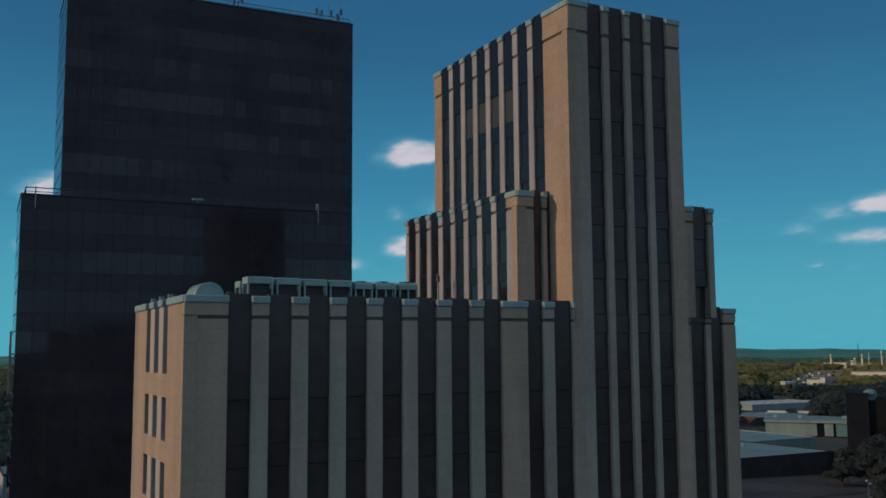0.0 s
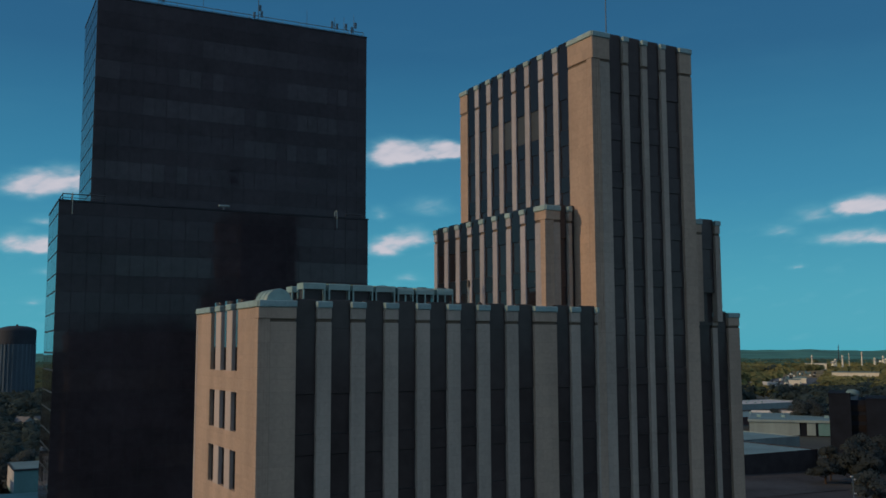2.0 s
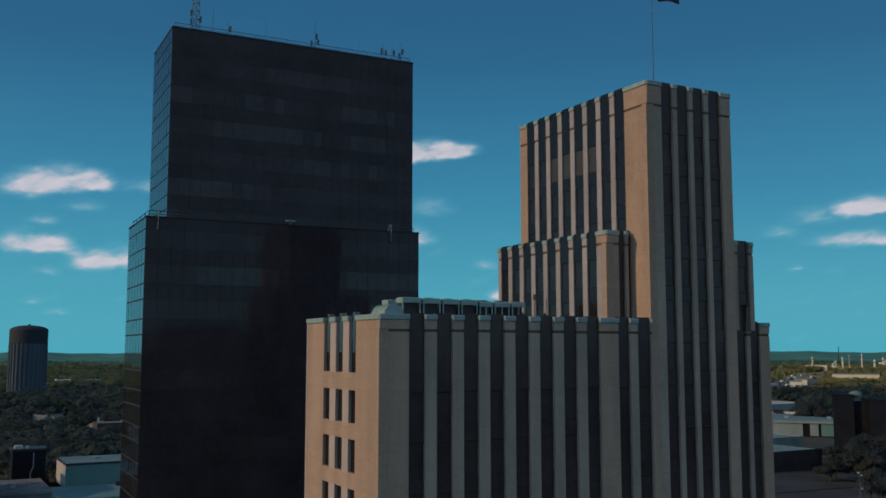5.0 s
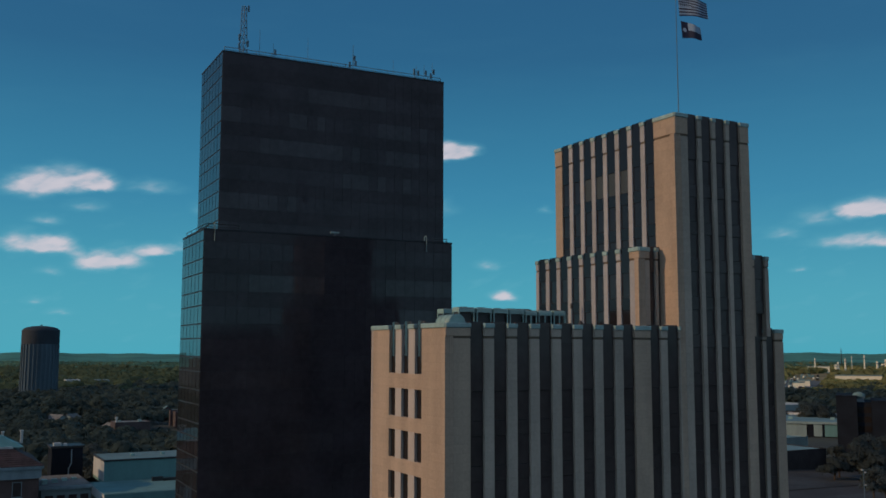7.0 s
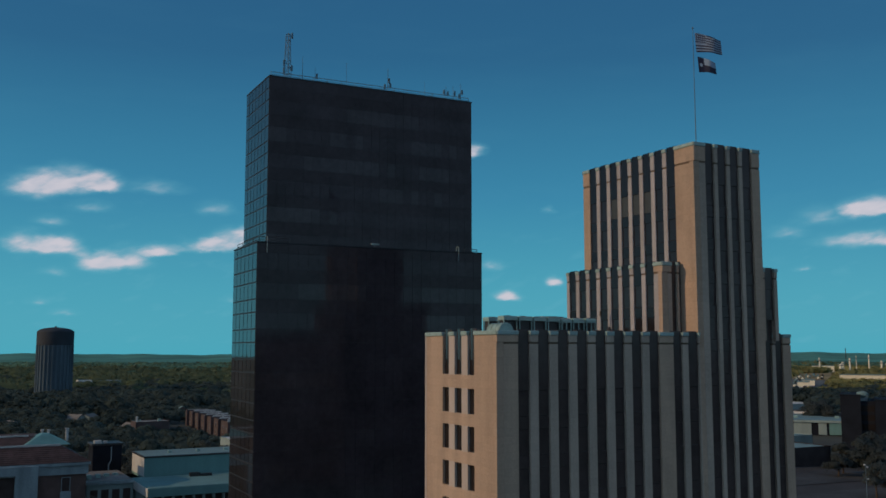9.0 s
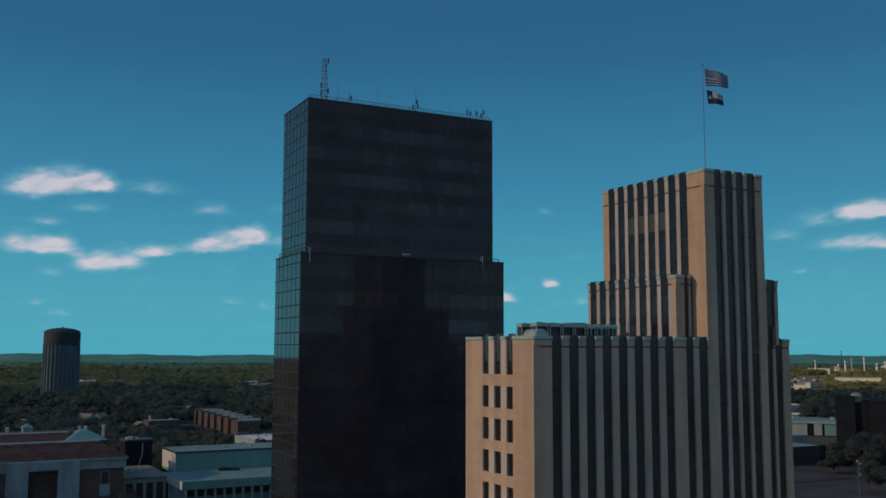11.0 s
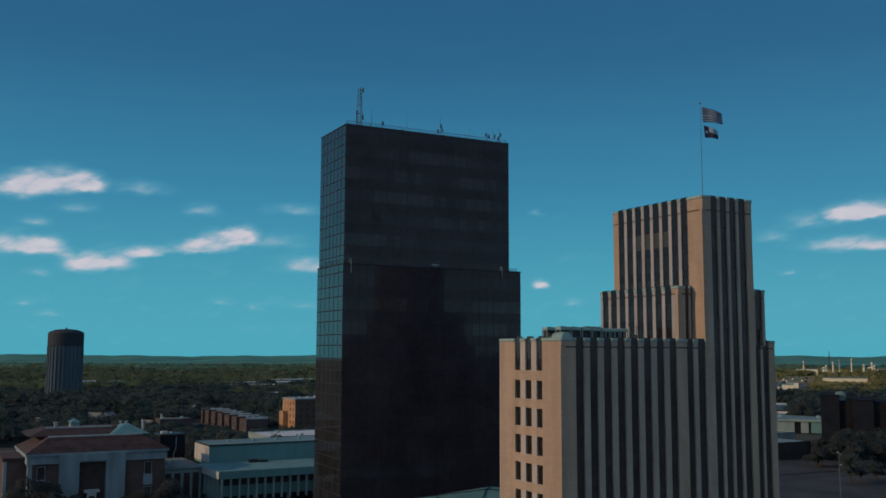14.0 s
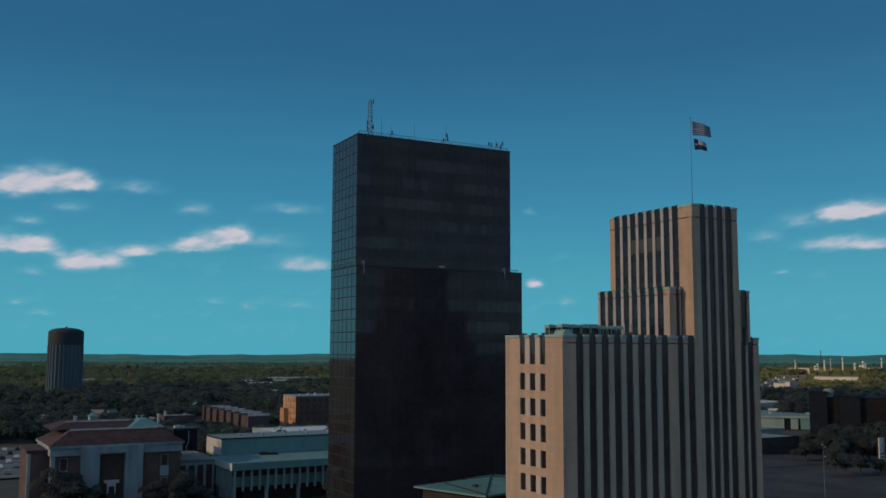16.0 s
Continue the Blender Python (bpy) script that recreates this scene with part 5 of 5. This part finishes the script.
def brown_block():
    b = thing("brick_office_block", "large dark brown brick office block with glazed recesses", "building", (335, 190, -12))
    m = Matrix.Translation((306.4, 204.6, -2.4)) @ Matrix.Rotation(math.atan2(-0.79, 0.6), 4, "Z")

    def put(name, mat, *r):
        bm = boxes(r, bevel=0.03)
        bm.transform(m)
        return part(name, bm, mat, b)

    for a, c, z in ((0, 8.2, 21.4), (13.8, 23, 19.4), (34, 46, 19.4)):
        put("brick_bay", BRICK_BROWN_SHADED, a, c, 0, 30, -10, z)
        put("cap", BRICK_BROWN_SHADED, a - 0.2, c + 0.2, -0.2, 30.2, z, z + 0.4)
    for a, c in ((8.2, 13.8), (23, 34)):
        put("recess_wall", BRICK_BROWN_SHADED, a, c, 2.5, 30, -10, 19.0)
        for k in range(7):
            put("glazing_band", END_GLASS, a + 0.1, c - 0.1, 2.3, 2.5, -9.5 + 4 * k, -7.0 + 4 * k)
    u = thing("roof_plant", "pale rounded rooftop plant unit on the brick block", "roof unit", tuple(m @ Vector((8, 6, 19))))
    bm = bmesh.new()
    bmesh.ops.create_uvsphere(bm, u_segments=20, v_segments=10, radius=1, matrix=Matrix.LocRotScale((9.0, 6, 21.6), None, (2.6, 2.2, 1.7)))
    bm.transform(m)
    part("housing", bm, ROOF_BLUE, u)
    bm = boxes((7, 11, 4.5, 7.5, 18.9, 21.4))
    bm.transform(m)
    part("stand", bm, STEEL, u)


brown_block()


def draped(name, label, x0, x1, y0, y1, mat, kind_name, step=12.0, lift=0.06):
    """A paved sheet that follows the land."""
    nx, ny = max(1, int((x1 - x0) / step)), max(1, int((y1 - y0) / step))
    xs, ys = np.linspace(x0, x1, nx + 1), np.linspace(y0, y1, ny + 1)
    X, Y = np.meshgrid(xs, ys, indexing="ij")
    v = np.stack([X, Y, ground_z(X, Y) + lift], -1).reshape(-1, 3)
    f = [(i * (ny + 1) + j, (i + 1) * (ny + 1) + j, (i + 1) * (ny + 1) + j + 1, i * (ny + 1) + j + 1) for i in range(nx) for j in range(ny)]
    me = bpy.data.meshes.new(name)
    me.from_pydata(v.tolist(), [], f)
    me.materials.append(mat)
    me.update()
    return tagged(new(name, me), label, kind_name, kind="structure")


draped("road", "dark asphalt street with kerbs", -130, 330, -26, -12, ASPHALT, "road", lift=0.35)
draped("road", "dark asphalt street with kerbs", -120, 420, 118, 134, ASPHALT, "road", lift=0.35)
draped("road", "dark asphalt street with kerbs", -24, -12, -200, 400, ASPHALT, "road", lift=0.45)
draped("pavement", "worn grey paved parking lot", 120, 345, 133, 178, PAVING, "pavement", lift=0.5)
draped("pavement", "grey paved parking lot behind the civic building", -80, -12, 238, 406, LOT, "pavement", lift=0.5)
draped("pavement", "worn grey paved plaza", 62, 345, 60, 119, PAVING, "pavement", lift=0.4)
draped("pavement", "pale concrete pavement round the office buildings", -10, 60, -11, 117, PAVING, "pavement", lift=0.15)


draped("field", "dry tan grass field round the far plant", 1240, 1960, 960, 1560, FIELD, "field", step=40, lift=1.0)


def street_pole(x, y, h, label):
    z = float(ground_z(x, y))
    p = thing("street_lamp", label, "street lamp", (x, y, z), "street lamps")
    part("pole", rod(bmesh.new(), (x, y, z), (x, y, z + h), 0.12, 0.07, 8), MAST_GREY, p)
    part("base", boxes((x - 0.3, x + 0.3, y - 0.3, y + 0.3, z, z + 0.5)), PAVING, p)
    for dz, side in ((-0.3, -1), (-0.9, 1), (-3.6, 1)):
        part("arm", rod(bmesh.new(), (x, y, z + h + dz), (x + 0.5 * side, y - 0.1, z + h + dz + 0.1), 0.05, None, 6), MAST_GREY, p)
        part("lamp_head", boxes((x + 0.5 * side - 0.22, x + 0.5 * side + 0.22, y - 0.25, y + 0.1, z + h + dz, z + h + dz + 0.28), bevel=0.05), WHITE_STONE, p)


street_pole(142.7, 68.5, 16.3, "slim pale street lamp pole with small lamp heads")


def sign_pylon(x, y):
    z = float(ground_z(x, y))
    s = thing("sign_pylon", "tall pale roadside sign panel with dark lettering", "sign", (x, y, z))
    part("panel", boxes((x, x + 3.2, y, y + 0.5, z + 0.6, 6.0), bevel=0.05), WHITE_STONE, s)
    part("plinth", boxes((x - 0.2, x + 3.4, y - 0.2, y + 0.7, z - 0.1, z + 0.6)), PAVING, s)
    for k in range(3):
        part("lettering", boxes((x + 0.5, x + 2.7, y - 0.03, y, -2.6 + 1.2 * k, -2.1 + 1.2 * k)), DARK_METAL, s)


sign_pylon(240, 120)


def car(x, y, turn, paint, group="parked cars"):
    z = float(ground_z(x, y)) + 0.5
    c = thing("car", paint.name.split("_")[-1] + " parked car on the paved lot", "car", (0, 0, 0), group)
    prof = [(-2.2, 0.35), (-2.2, 0.8), (-1.5, 0.95), (-0.9, 1.45), (0.7, 1.45), (1.4, 0.95), (2.2, 0.8), (2.2, 0.35)]
    bm = bmesh.new()
    a = [bm.verts.new((ax, -0.88, pz)) for ax, pz in prof]
    d = [bm.verts.new((ax, 0.88, pz)) for ax, pz in prof]
    bm.faces.new(a)
    bm.faces.new(d[::-1])
    for i in range(8):
        bm.faces.new((a[i], d[i], d[(i + 1) % 8], a[(i + 1) % 8]))
    bmesh.ops.recalc_face_normals(bm, faces=bm.faces[:])
    part("body", bm, paint, c)
    part("windows", boxes((-0.85, 0.65, -0.9, 0.9, 1.0, 1.36)), PANE, c)
    for wx in (-1.4, 1.4):
        for wy in (-0.8, 0.8):
            part("wheel", rod(bmesh.new(), (wx, wy - 0.12, 0.33), (wx, wy + 0.12, 0.33), 0.33, None, 14), RUBBER, c)
    c.matrix_basis = pose(x, y, z, 0, 0, turn)


rng = random.Random(5)
for k in range(4):
    car(150 + 17 * k + rng.uniform(-3, 3), 160 + rng.uniform(-4, 6), 90 + rng.uniform(-4, 4), CAR_PAINTS[2])
for k in range(66):
    car(-76 + 5.6 * (k % 11), 252 + 26 * (k // 11) + rng.uniform(-1, 1), 90, CAR_PAINTS[(0, 1, 0, 2)[k % 4]], "parked cars on the western lot")


def trailer(x, y, turn, paint):
    z = float(ground_z(x, y))
    t = thing("box_trailer", "far pale box trailer parked in a row", "trailer", (0, 0, 0), "far trailers")
    part("box", boxes((-8, 8, -1.4, 1.4, 1.1, 4.1), bevel=0.1), paint, t)
    part("chassis", boxes((-7.5, 7.5, -1.0, 1.0, 0.8, 1.2)), DARK_METAL, t)
    for wx in (-6, -4.6, 5.5):
        part("wheel", rod(bmesh.new(), (wx, -1.3, 0.5), (wx, 1.3, 0.5), 0.5, None, 12), RUBBER, t)
    t.matrix_basis = pose(x, y, z + 0.5, 0, 0, turn)


def strip(name, label, p0, p1, width, mat, kind_name, n=30, lift=0.5):
    """A paved strip between two places that follows the land."""
    a, c = np.array(p0, float), np.array(p1, float)
    side = np.array([-(c - a)[1], (c - a)[0]]) / np.linalg.norm(c - a) * width / 2
    mid = a + (c - a) * np.linspace(0, 1, n + 1)[:, None]
    xy = np.stack([mid - side, mid + side], 1).reshape(-1, 2)
    v = np.c_[xy, ground_z(xy[:, 0], xy[:, 1]) + lift]
    me = bpy.data.meshes.new(name)
    me.from_pydata(v.tolist(), [], [(2 * i, 2 * i + 2, 2 * i + 3, 2 * i + 1) for i in range(n)])
    me.materials.append(mat)
    tagged(new(name, me), label, kind_name, kind="structure")


strip("yard", "pale paved yard where far trailers stand", (860, 725), (1500, 1200), 60, LOT, "yard")
for k in range(44):
    u = k / 43
    trailer(900 + 540 * u + rng.uniform(-6, 6), 755 + 401 * u + rng.uniform(-26, 26), 36 + rng.uniform(-4, 4), rng.choice((CREAM_PAINT, CREAM_PAINT, ROOF_BLUE, DARK_METAL)))
for k in range(14):
    car(960 + 22 * k, 799 + 16.3 * k + rng.uniform(-22, 22), 40, rng.choice(CAR_PAINTS[:2]), "far parked cars")


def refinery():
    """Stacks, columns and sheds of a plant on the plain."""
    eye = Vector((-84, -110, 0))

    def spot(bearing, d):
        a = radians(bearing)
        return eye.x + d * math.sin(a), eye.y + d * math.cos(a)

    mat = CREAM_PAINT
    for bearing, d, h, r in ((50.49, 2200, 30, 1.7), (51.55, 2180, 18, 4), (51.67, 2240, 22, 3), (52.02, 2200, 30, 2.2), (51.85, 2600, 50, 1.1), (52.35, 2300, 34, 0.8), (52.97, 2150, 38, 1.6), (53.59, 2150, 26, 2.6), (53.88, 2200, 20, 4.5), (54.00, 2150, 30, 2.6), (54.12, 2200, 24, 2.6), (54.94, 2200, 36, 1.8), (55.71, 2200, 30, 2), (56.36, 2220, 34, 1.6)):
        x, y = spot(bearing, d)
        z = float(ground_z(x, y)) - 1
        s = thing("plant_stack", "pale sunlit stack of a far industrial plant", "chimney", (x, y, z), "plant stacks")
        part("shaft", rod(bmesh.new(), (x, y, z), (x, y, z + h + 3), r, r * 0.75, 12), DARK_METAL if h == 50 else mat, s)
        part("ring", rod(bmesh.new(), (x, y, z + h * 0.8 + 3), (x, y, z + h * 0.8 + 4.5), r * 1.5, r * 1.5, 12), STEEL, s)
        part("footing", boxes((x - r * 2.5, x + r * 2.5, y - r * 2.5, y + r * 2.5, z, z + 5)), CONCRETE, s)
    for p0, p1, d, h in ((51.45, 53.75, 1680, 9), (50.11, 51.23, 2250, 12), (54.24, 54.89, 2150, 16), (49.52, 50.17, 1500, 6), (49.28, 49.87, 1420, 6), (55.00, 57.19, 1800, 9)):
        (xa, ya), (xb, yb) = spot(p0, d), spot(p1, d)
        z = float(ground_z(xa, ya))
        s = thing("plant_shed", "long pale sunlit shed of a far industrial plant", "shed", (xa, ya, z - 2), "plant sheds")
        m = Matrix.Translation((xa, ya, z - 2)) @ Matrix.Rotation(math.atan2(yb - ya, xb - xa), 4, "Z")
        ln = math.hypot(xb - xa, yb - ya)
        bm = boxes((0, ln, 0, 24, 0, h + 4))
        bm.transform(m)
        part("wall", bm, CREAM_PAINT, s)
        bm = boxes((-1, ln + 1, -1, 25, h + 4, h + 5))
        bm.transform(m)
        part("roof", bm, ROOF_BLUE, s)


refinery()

# ---------------------------------------------------------------- trees


def leaf_quads(gen, centres, radii, n, size, flat=0.75, jitter=0.5):
    """n leaf sprays on lumpy shells: the corners of small tilted squares, and the way each one faces."""
    k = gen.integers(0, len(centres), n)
    d = gen.normal(size=(n, 3))
    d[:, 2] = np.abs(d[:, 2]) * 1.0 - 0.35 * gen.random(n)
    d /= np.linalg.norm(d, axis=1)[:, None]
    c = centres[k] + d * radii[k][:, None] * (0.72 + 0.36 * gen.random(n))[:, None] * np.array([1, 1, flat])
    nrm = d + jitter * gen.normal(size=(n, 3))
    nrm /= np.linalg.norm(nrm, axis=1)[:, None]
    t = np.cross(nrm, gen.normal(size=(n, 3)))
    t /= np.linalg.norm(t, axis=1)[:, None] + 1e-9
    b = np.cross(nrm, t)
    s = size * (0.6 + 0.8 * gen.random(n))[:, None]
    face = 0.45 * d + np.array([0, 0, 0.85]) + 0.08 * gen.normal(size=(n, 3))
    face /= np.linalg.norm(face, axis=1)[:, None]
    return np.concatenate([np.stack([c + s * t, c + s * 0.8 * b, c - s * 0.9 * t, c - s * 0.75 * b], 1), face[:, None]], 1)


def quad_mesh(name, quads, mat):
    """Leaf sprays as one mesh, shaded as the rounded crowns that they make up."""
    v = quads[:, :4].reshape(-1, 3)
    n = len(quads)
    me = bpy.data.meshes.new(name)
    me.vertices.add(len(v))
    me.vertices.foreach_set("co", v.ravel())
    me.loops.add(4 * n)
    me.loops.foreach_set("vertex_index", np.arange(4 * n, dtype=np.int32))
    me.polygons.add(n)
    me.polygons.foreach_set("loop_start", np.arange(0, 4 * n, 4, dtype=np.int32))
    me.polygons.foreach_set("use_smooth", np.ones(n, dtype=bool))
    me.update(calc_edges=True)
    me.normals_split_custom_set_from_vertices(np.repeat(quads[:, 4], 4, axis=0))
    me.materials.append(mat)
    return me


def make_tree(seed, height, spread):
    """A broad tree: tapered trunk, limbs and a crown of leaf sprays with gaps."""
    gen = np.random.default_rng(seed)
    rnd = random.Random(seed)
    t = thing("tree", "dark green broad-crowned tree beside the low buildings", "tree", (0, 0, 0), "street trees")
    trunk = bmesh.new()
    rod(trunk, (0, 0, -0.3), (0.1, 0.05, height * 0.42), 0.34, 0.2, 9)
    lumps, rad = [], []
    for k in range(9):
        a = 2.4 * k + rnd.uniform(-0.4, 0.4)
        rr = spread * rnd.uniform(0.25, 0.72) * (0.35 if k > 6 else 1)
        p = (rr * math.cos(a), rr * math.sin(a), height * (rnd.uniform(0.36, 0.68) if k < 7 else rnd.uniform(0.74, 0.86)))
        rod(trunk, (0.1, 0.05, height * rnd.uniform(0.25, 0.42)), p, 0.13, 0.05, 6)
        lumps.append(p)
        rad.append(spread * rnd.uniform(0.32, 0.5))
    part("trunk", trunk, BARK, t)
    q = leaf_quads(gen, np.array(lumps), np.array(rad), 2600, 0.27)
    ob = hang(new("crown", quad_mesh("crown", q, LEAF_STREET)), t)
    return t


TREES = [make_tree(11, 9.5, 4.8), make_tree(12, 8.0, 4.2), make_tree(13, 11.5, 5.6), make_tree(14, 7.0, 4.6)]


def plant_trees():
    rnd = random.Random(3)
    spots = []
    # before the civic building and the library
    for x, y, s in ((-43, 144, 1.15), (-38, 141, 1.05), (-47, 145, 1.1), (-35, 140, 0.9), (-23, 143, 0.85), (-19, 141, 0.95), (-15, 144, 0.9), (-11, 146, 0.85),
                    (25, 137, 1.0), (31, 136, 1.1), (37, 138, 1.1), (44, 137, 1.2)):
        spots.append((x, y, s))
    # by the eastern lots
    for x, y in ((262, 152), (270, 158), (278, 150), (286, 160), (294, 152), (303, 165), (300, 178), (312, 172), (322, 180), (290, 172), (330, 170), (345, 182), (318, 150), (335, 155), (282, 138), (268, 128), (274, 168), (266, 173), (283, 176), (296, 186), (310, 186), (340, 168), (352, 172), (327, 162), (305, 145), (290, 145), (345, 150)):
        spots.append((x + rnd.uniform(-2, 2), y + rnd.uniform(-2, 2), rnd.uniform(0.85, 1.25)))
    for k in range(16):
        spots.append((rnd.uniform(246, 290), rnd.uniform(118, 142), rnd.uniform(0.9, 1.3)))
    for k in range(9):
        spots.append((rnd.uniform(230, 262), rnd.uniform(134, 156), rnd.uniform(0.9, 1.25)))
    for k in range(14):
        spots.append((rnd.uniform(432, 490), rnd.uniform(318, 362), rnd.uniform(1.2, 1.7)))
    # behind the library and round the low building
    for k in range(46):
        spots.append((rnd.uniform(-12, 135), rnd.uniform(196, 290), rnd.uniform(0.8, 1.3)))
    for k in range(26):
        spots.append((rnd.uniform(-130, -76), rnd.uniform(120, 200), rnd.uniform(0.8, 1.2)))
    for k in range(16):
        spots.append((rnd.uniform(165, 300), rnd.uniform(84, 118), rnd.uniform(0.6, 0.95)))
    first = set()
    for i, (x, y, s) in enumerate(spots):
        k = i % 4
        m = Matrix.Translation((x, y, float(ground_z(x, y)))) @ Matrix.Rotation(rnd.uniform(0, 6.28), 4, "Z") @ Matrix.Scale(s, 4)
        if k not in first:
            first.add(k)
            TREES[k].matrix_basis = m
        else:
            t = copy_thing(TREES[k], m)
            t.matrix_basis = m


plant_trees()

# clearings in the woods: x from and to, y from and to
CLEAR_TOWN = [(-90, -8, 230, 430), (40, 135, 290, 335), (90, 185, 400, 492), (80, 122, 380, 566), (45, 112, 462, 530), (36, 62, 560, 612), (380, 470, 270, 372), (425, 535, 365, 430), (480, 640, 430, 530), (890, 930, 750, 800), (310, 390, 280, 340), (140, 310, 170, 275), (290, 390, 195, 275)]
CLEAR_FAR = [(365, 450, 325, 375), (445, 525, 365, 410), (632, 708, 530, 575), (-70, 80, 120, 195), (262, 345, 985, 1040), (300, 392, 1090, 1150), (270, 302, 835, 866), (224, 254, 745, 775), (41, 82, 865, 906), (385, 460, 1170, 1230), (920, 1090, 780, 930)]


def woods():
    """The wooded plain, from the edge of town to the hills, as sprays of leaves on lumpy crowns."""
    gen = np.random.default_rng(21)
    quads_near, quads_far, quads_hill, quads_gold = [], [], [], []
    d = 235.0
    while d < 2750:
        step = max(10.5, (0.0165 if d < 1500 else 0.0085) * d)
        arc = np.arange(-4, 62, np.degrees(step / d))
        for a in arc:
            a2, d2 = radians(a + gen.uniform(-0.4, 0.4) * np.degrees(step / d)), d + gen.uniform(-0.5, 0.5) * step
            x, y = -60 + d2 * math.sin(a2), -90 + d2 * math.cos(a2)
            if any(x0 - 3 < x < x1 + 3 and y0 - 3 < y < y1 + 3 for x0, x1, y0, y1 in CLEAR_TOWN + CLEAR_FAR):
                continue
            along, across = (x - 860) * 0.803 + (y - 725) * 0.596, (y - 725) * 0.803 - (x - 860) * 0.596
            if -40 < along < 830 and abs(across) < 42:
                continue
            r0 = math.hypot(x - 20, y)
            if r0 < 290 or (x > 130 and r0 < 330):
                continue
            gap = noise.noise(Vector((x / 160, y / 160, 0)))
            if 1240 < x < 1960 and 960 < y < 1560:
                gap -= 0.38
            if gap < (-0.30 if d < 1600 else -0.42) or (d < 700 and gen.random() < 0.12):
                continue
            low = 0.6 if (-20 < x < 160 and 300 < y < 640) else 1.0
            # scrub, not trees, on the slope before the trailer yard
            bearing, range_out = math.degrees(math.atan2(x + 41, y + 75)), math.hypot(x + 41, y + 75)
            if (47.0 < bearing < 51.6 and 1020 < range_out < 1850) or (51.0 < bearing < 54.2 and 1150 < range_out < 1700):
                low = 0.3
            hilly = d > 2100
            h = 10 + gen.uniform(-0.6, 0.6) if hilly else low * gen.uniform(8.5, 14.0) + 2.5 * noise.noise(Vector((x / 60, y / 60, 3)))
            r = max(5.8, step * (0.62 if d < 1500 else 0.75)) * gen.uniform(0.8, 1.25)
            z = float(ground_z(x, y))
            n = 300 if d < 520 else (190 if d < 1100 else 80 if d < 1500 else 26)
            m = 4 if d < 1100 else 2
            cen = np.stack([x + gen.normal(size=m) * r * 0.45, y + gen.normal(size=m) * r * 0.45, z + h * (gen.uniform(0.55, 0.65, m) if hilly else gen.uniform(0.42, 0.78, m))], -1)
            rad = np.full(m, min(r * (0.66 if d < 1100 else 0.85), 50.0)) * gen.uniform(0.7, 1.15, m)
            q = leaf_quads(gen, cen, rad, n, max(0.4, 0.175 * r if d < 1100 else 0.25 * r if d < 1500 else 0.40 * r), flat=min(0.8, h * 0.45 / max(rad.mean(), 1)), jitter=0.22)
            # farther crowns get the haze-tinted leaf colours
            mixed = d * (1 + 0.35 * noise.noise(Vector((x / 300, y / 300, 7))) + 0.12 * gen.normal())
            # crowns past this bearing take the sun-gold tint
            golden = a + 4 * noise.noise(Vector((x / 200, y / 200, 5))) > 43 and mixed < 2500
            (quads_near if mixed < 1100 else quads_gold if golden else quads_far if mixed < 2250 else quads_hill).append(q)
        d += step * 0.8
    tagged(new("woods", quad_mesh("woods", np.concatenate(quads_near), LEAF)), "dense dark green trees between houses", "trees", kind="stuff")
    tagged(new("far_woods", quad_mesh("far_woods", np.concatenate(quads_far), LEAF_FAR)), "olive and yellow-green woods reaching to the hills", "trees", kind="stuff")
    tagged(new("golden_woods", quad_mesh("golden_woods", np.concatenate(quads_gold), LEAF_SUNLIT_GOLD)), "sunlit golden-olive woods round the far plant", "trees", kind="stuff")
    tagged(new("hill_woods", quad_mesh("hill_woods", np.concatenate(quads_hill), LEAF_HILL_HAZE)), "blue-green wooded hills along the horizon", "trees", kind="stuff")


woods()

# the town and the land round it lie at a slight angle to the grid of the two towers
TOWN = (Matrix.Translation((-69.3, -95.8, 38.5)) @ Matrix.Rotation(radians(-29.0), 4, "Z") @ Matrix.Rotation(radians(-0.17), 4, "X") @
        Matrix.Rotation(radians(29.0 + 0.45), 4, "Z") @ Matrix.Translation((70.7, 96.1, -37.96)))
DOWNTOWN = {ob.name for ob in DOWNTOWN}
for ob in list(bpy.data.objects):
    if ob.parent is None and ob.name not in DOWNTOWN:
        ob.matrix_basis = TOWN @ ob.matrix_basis
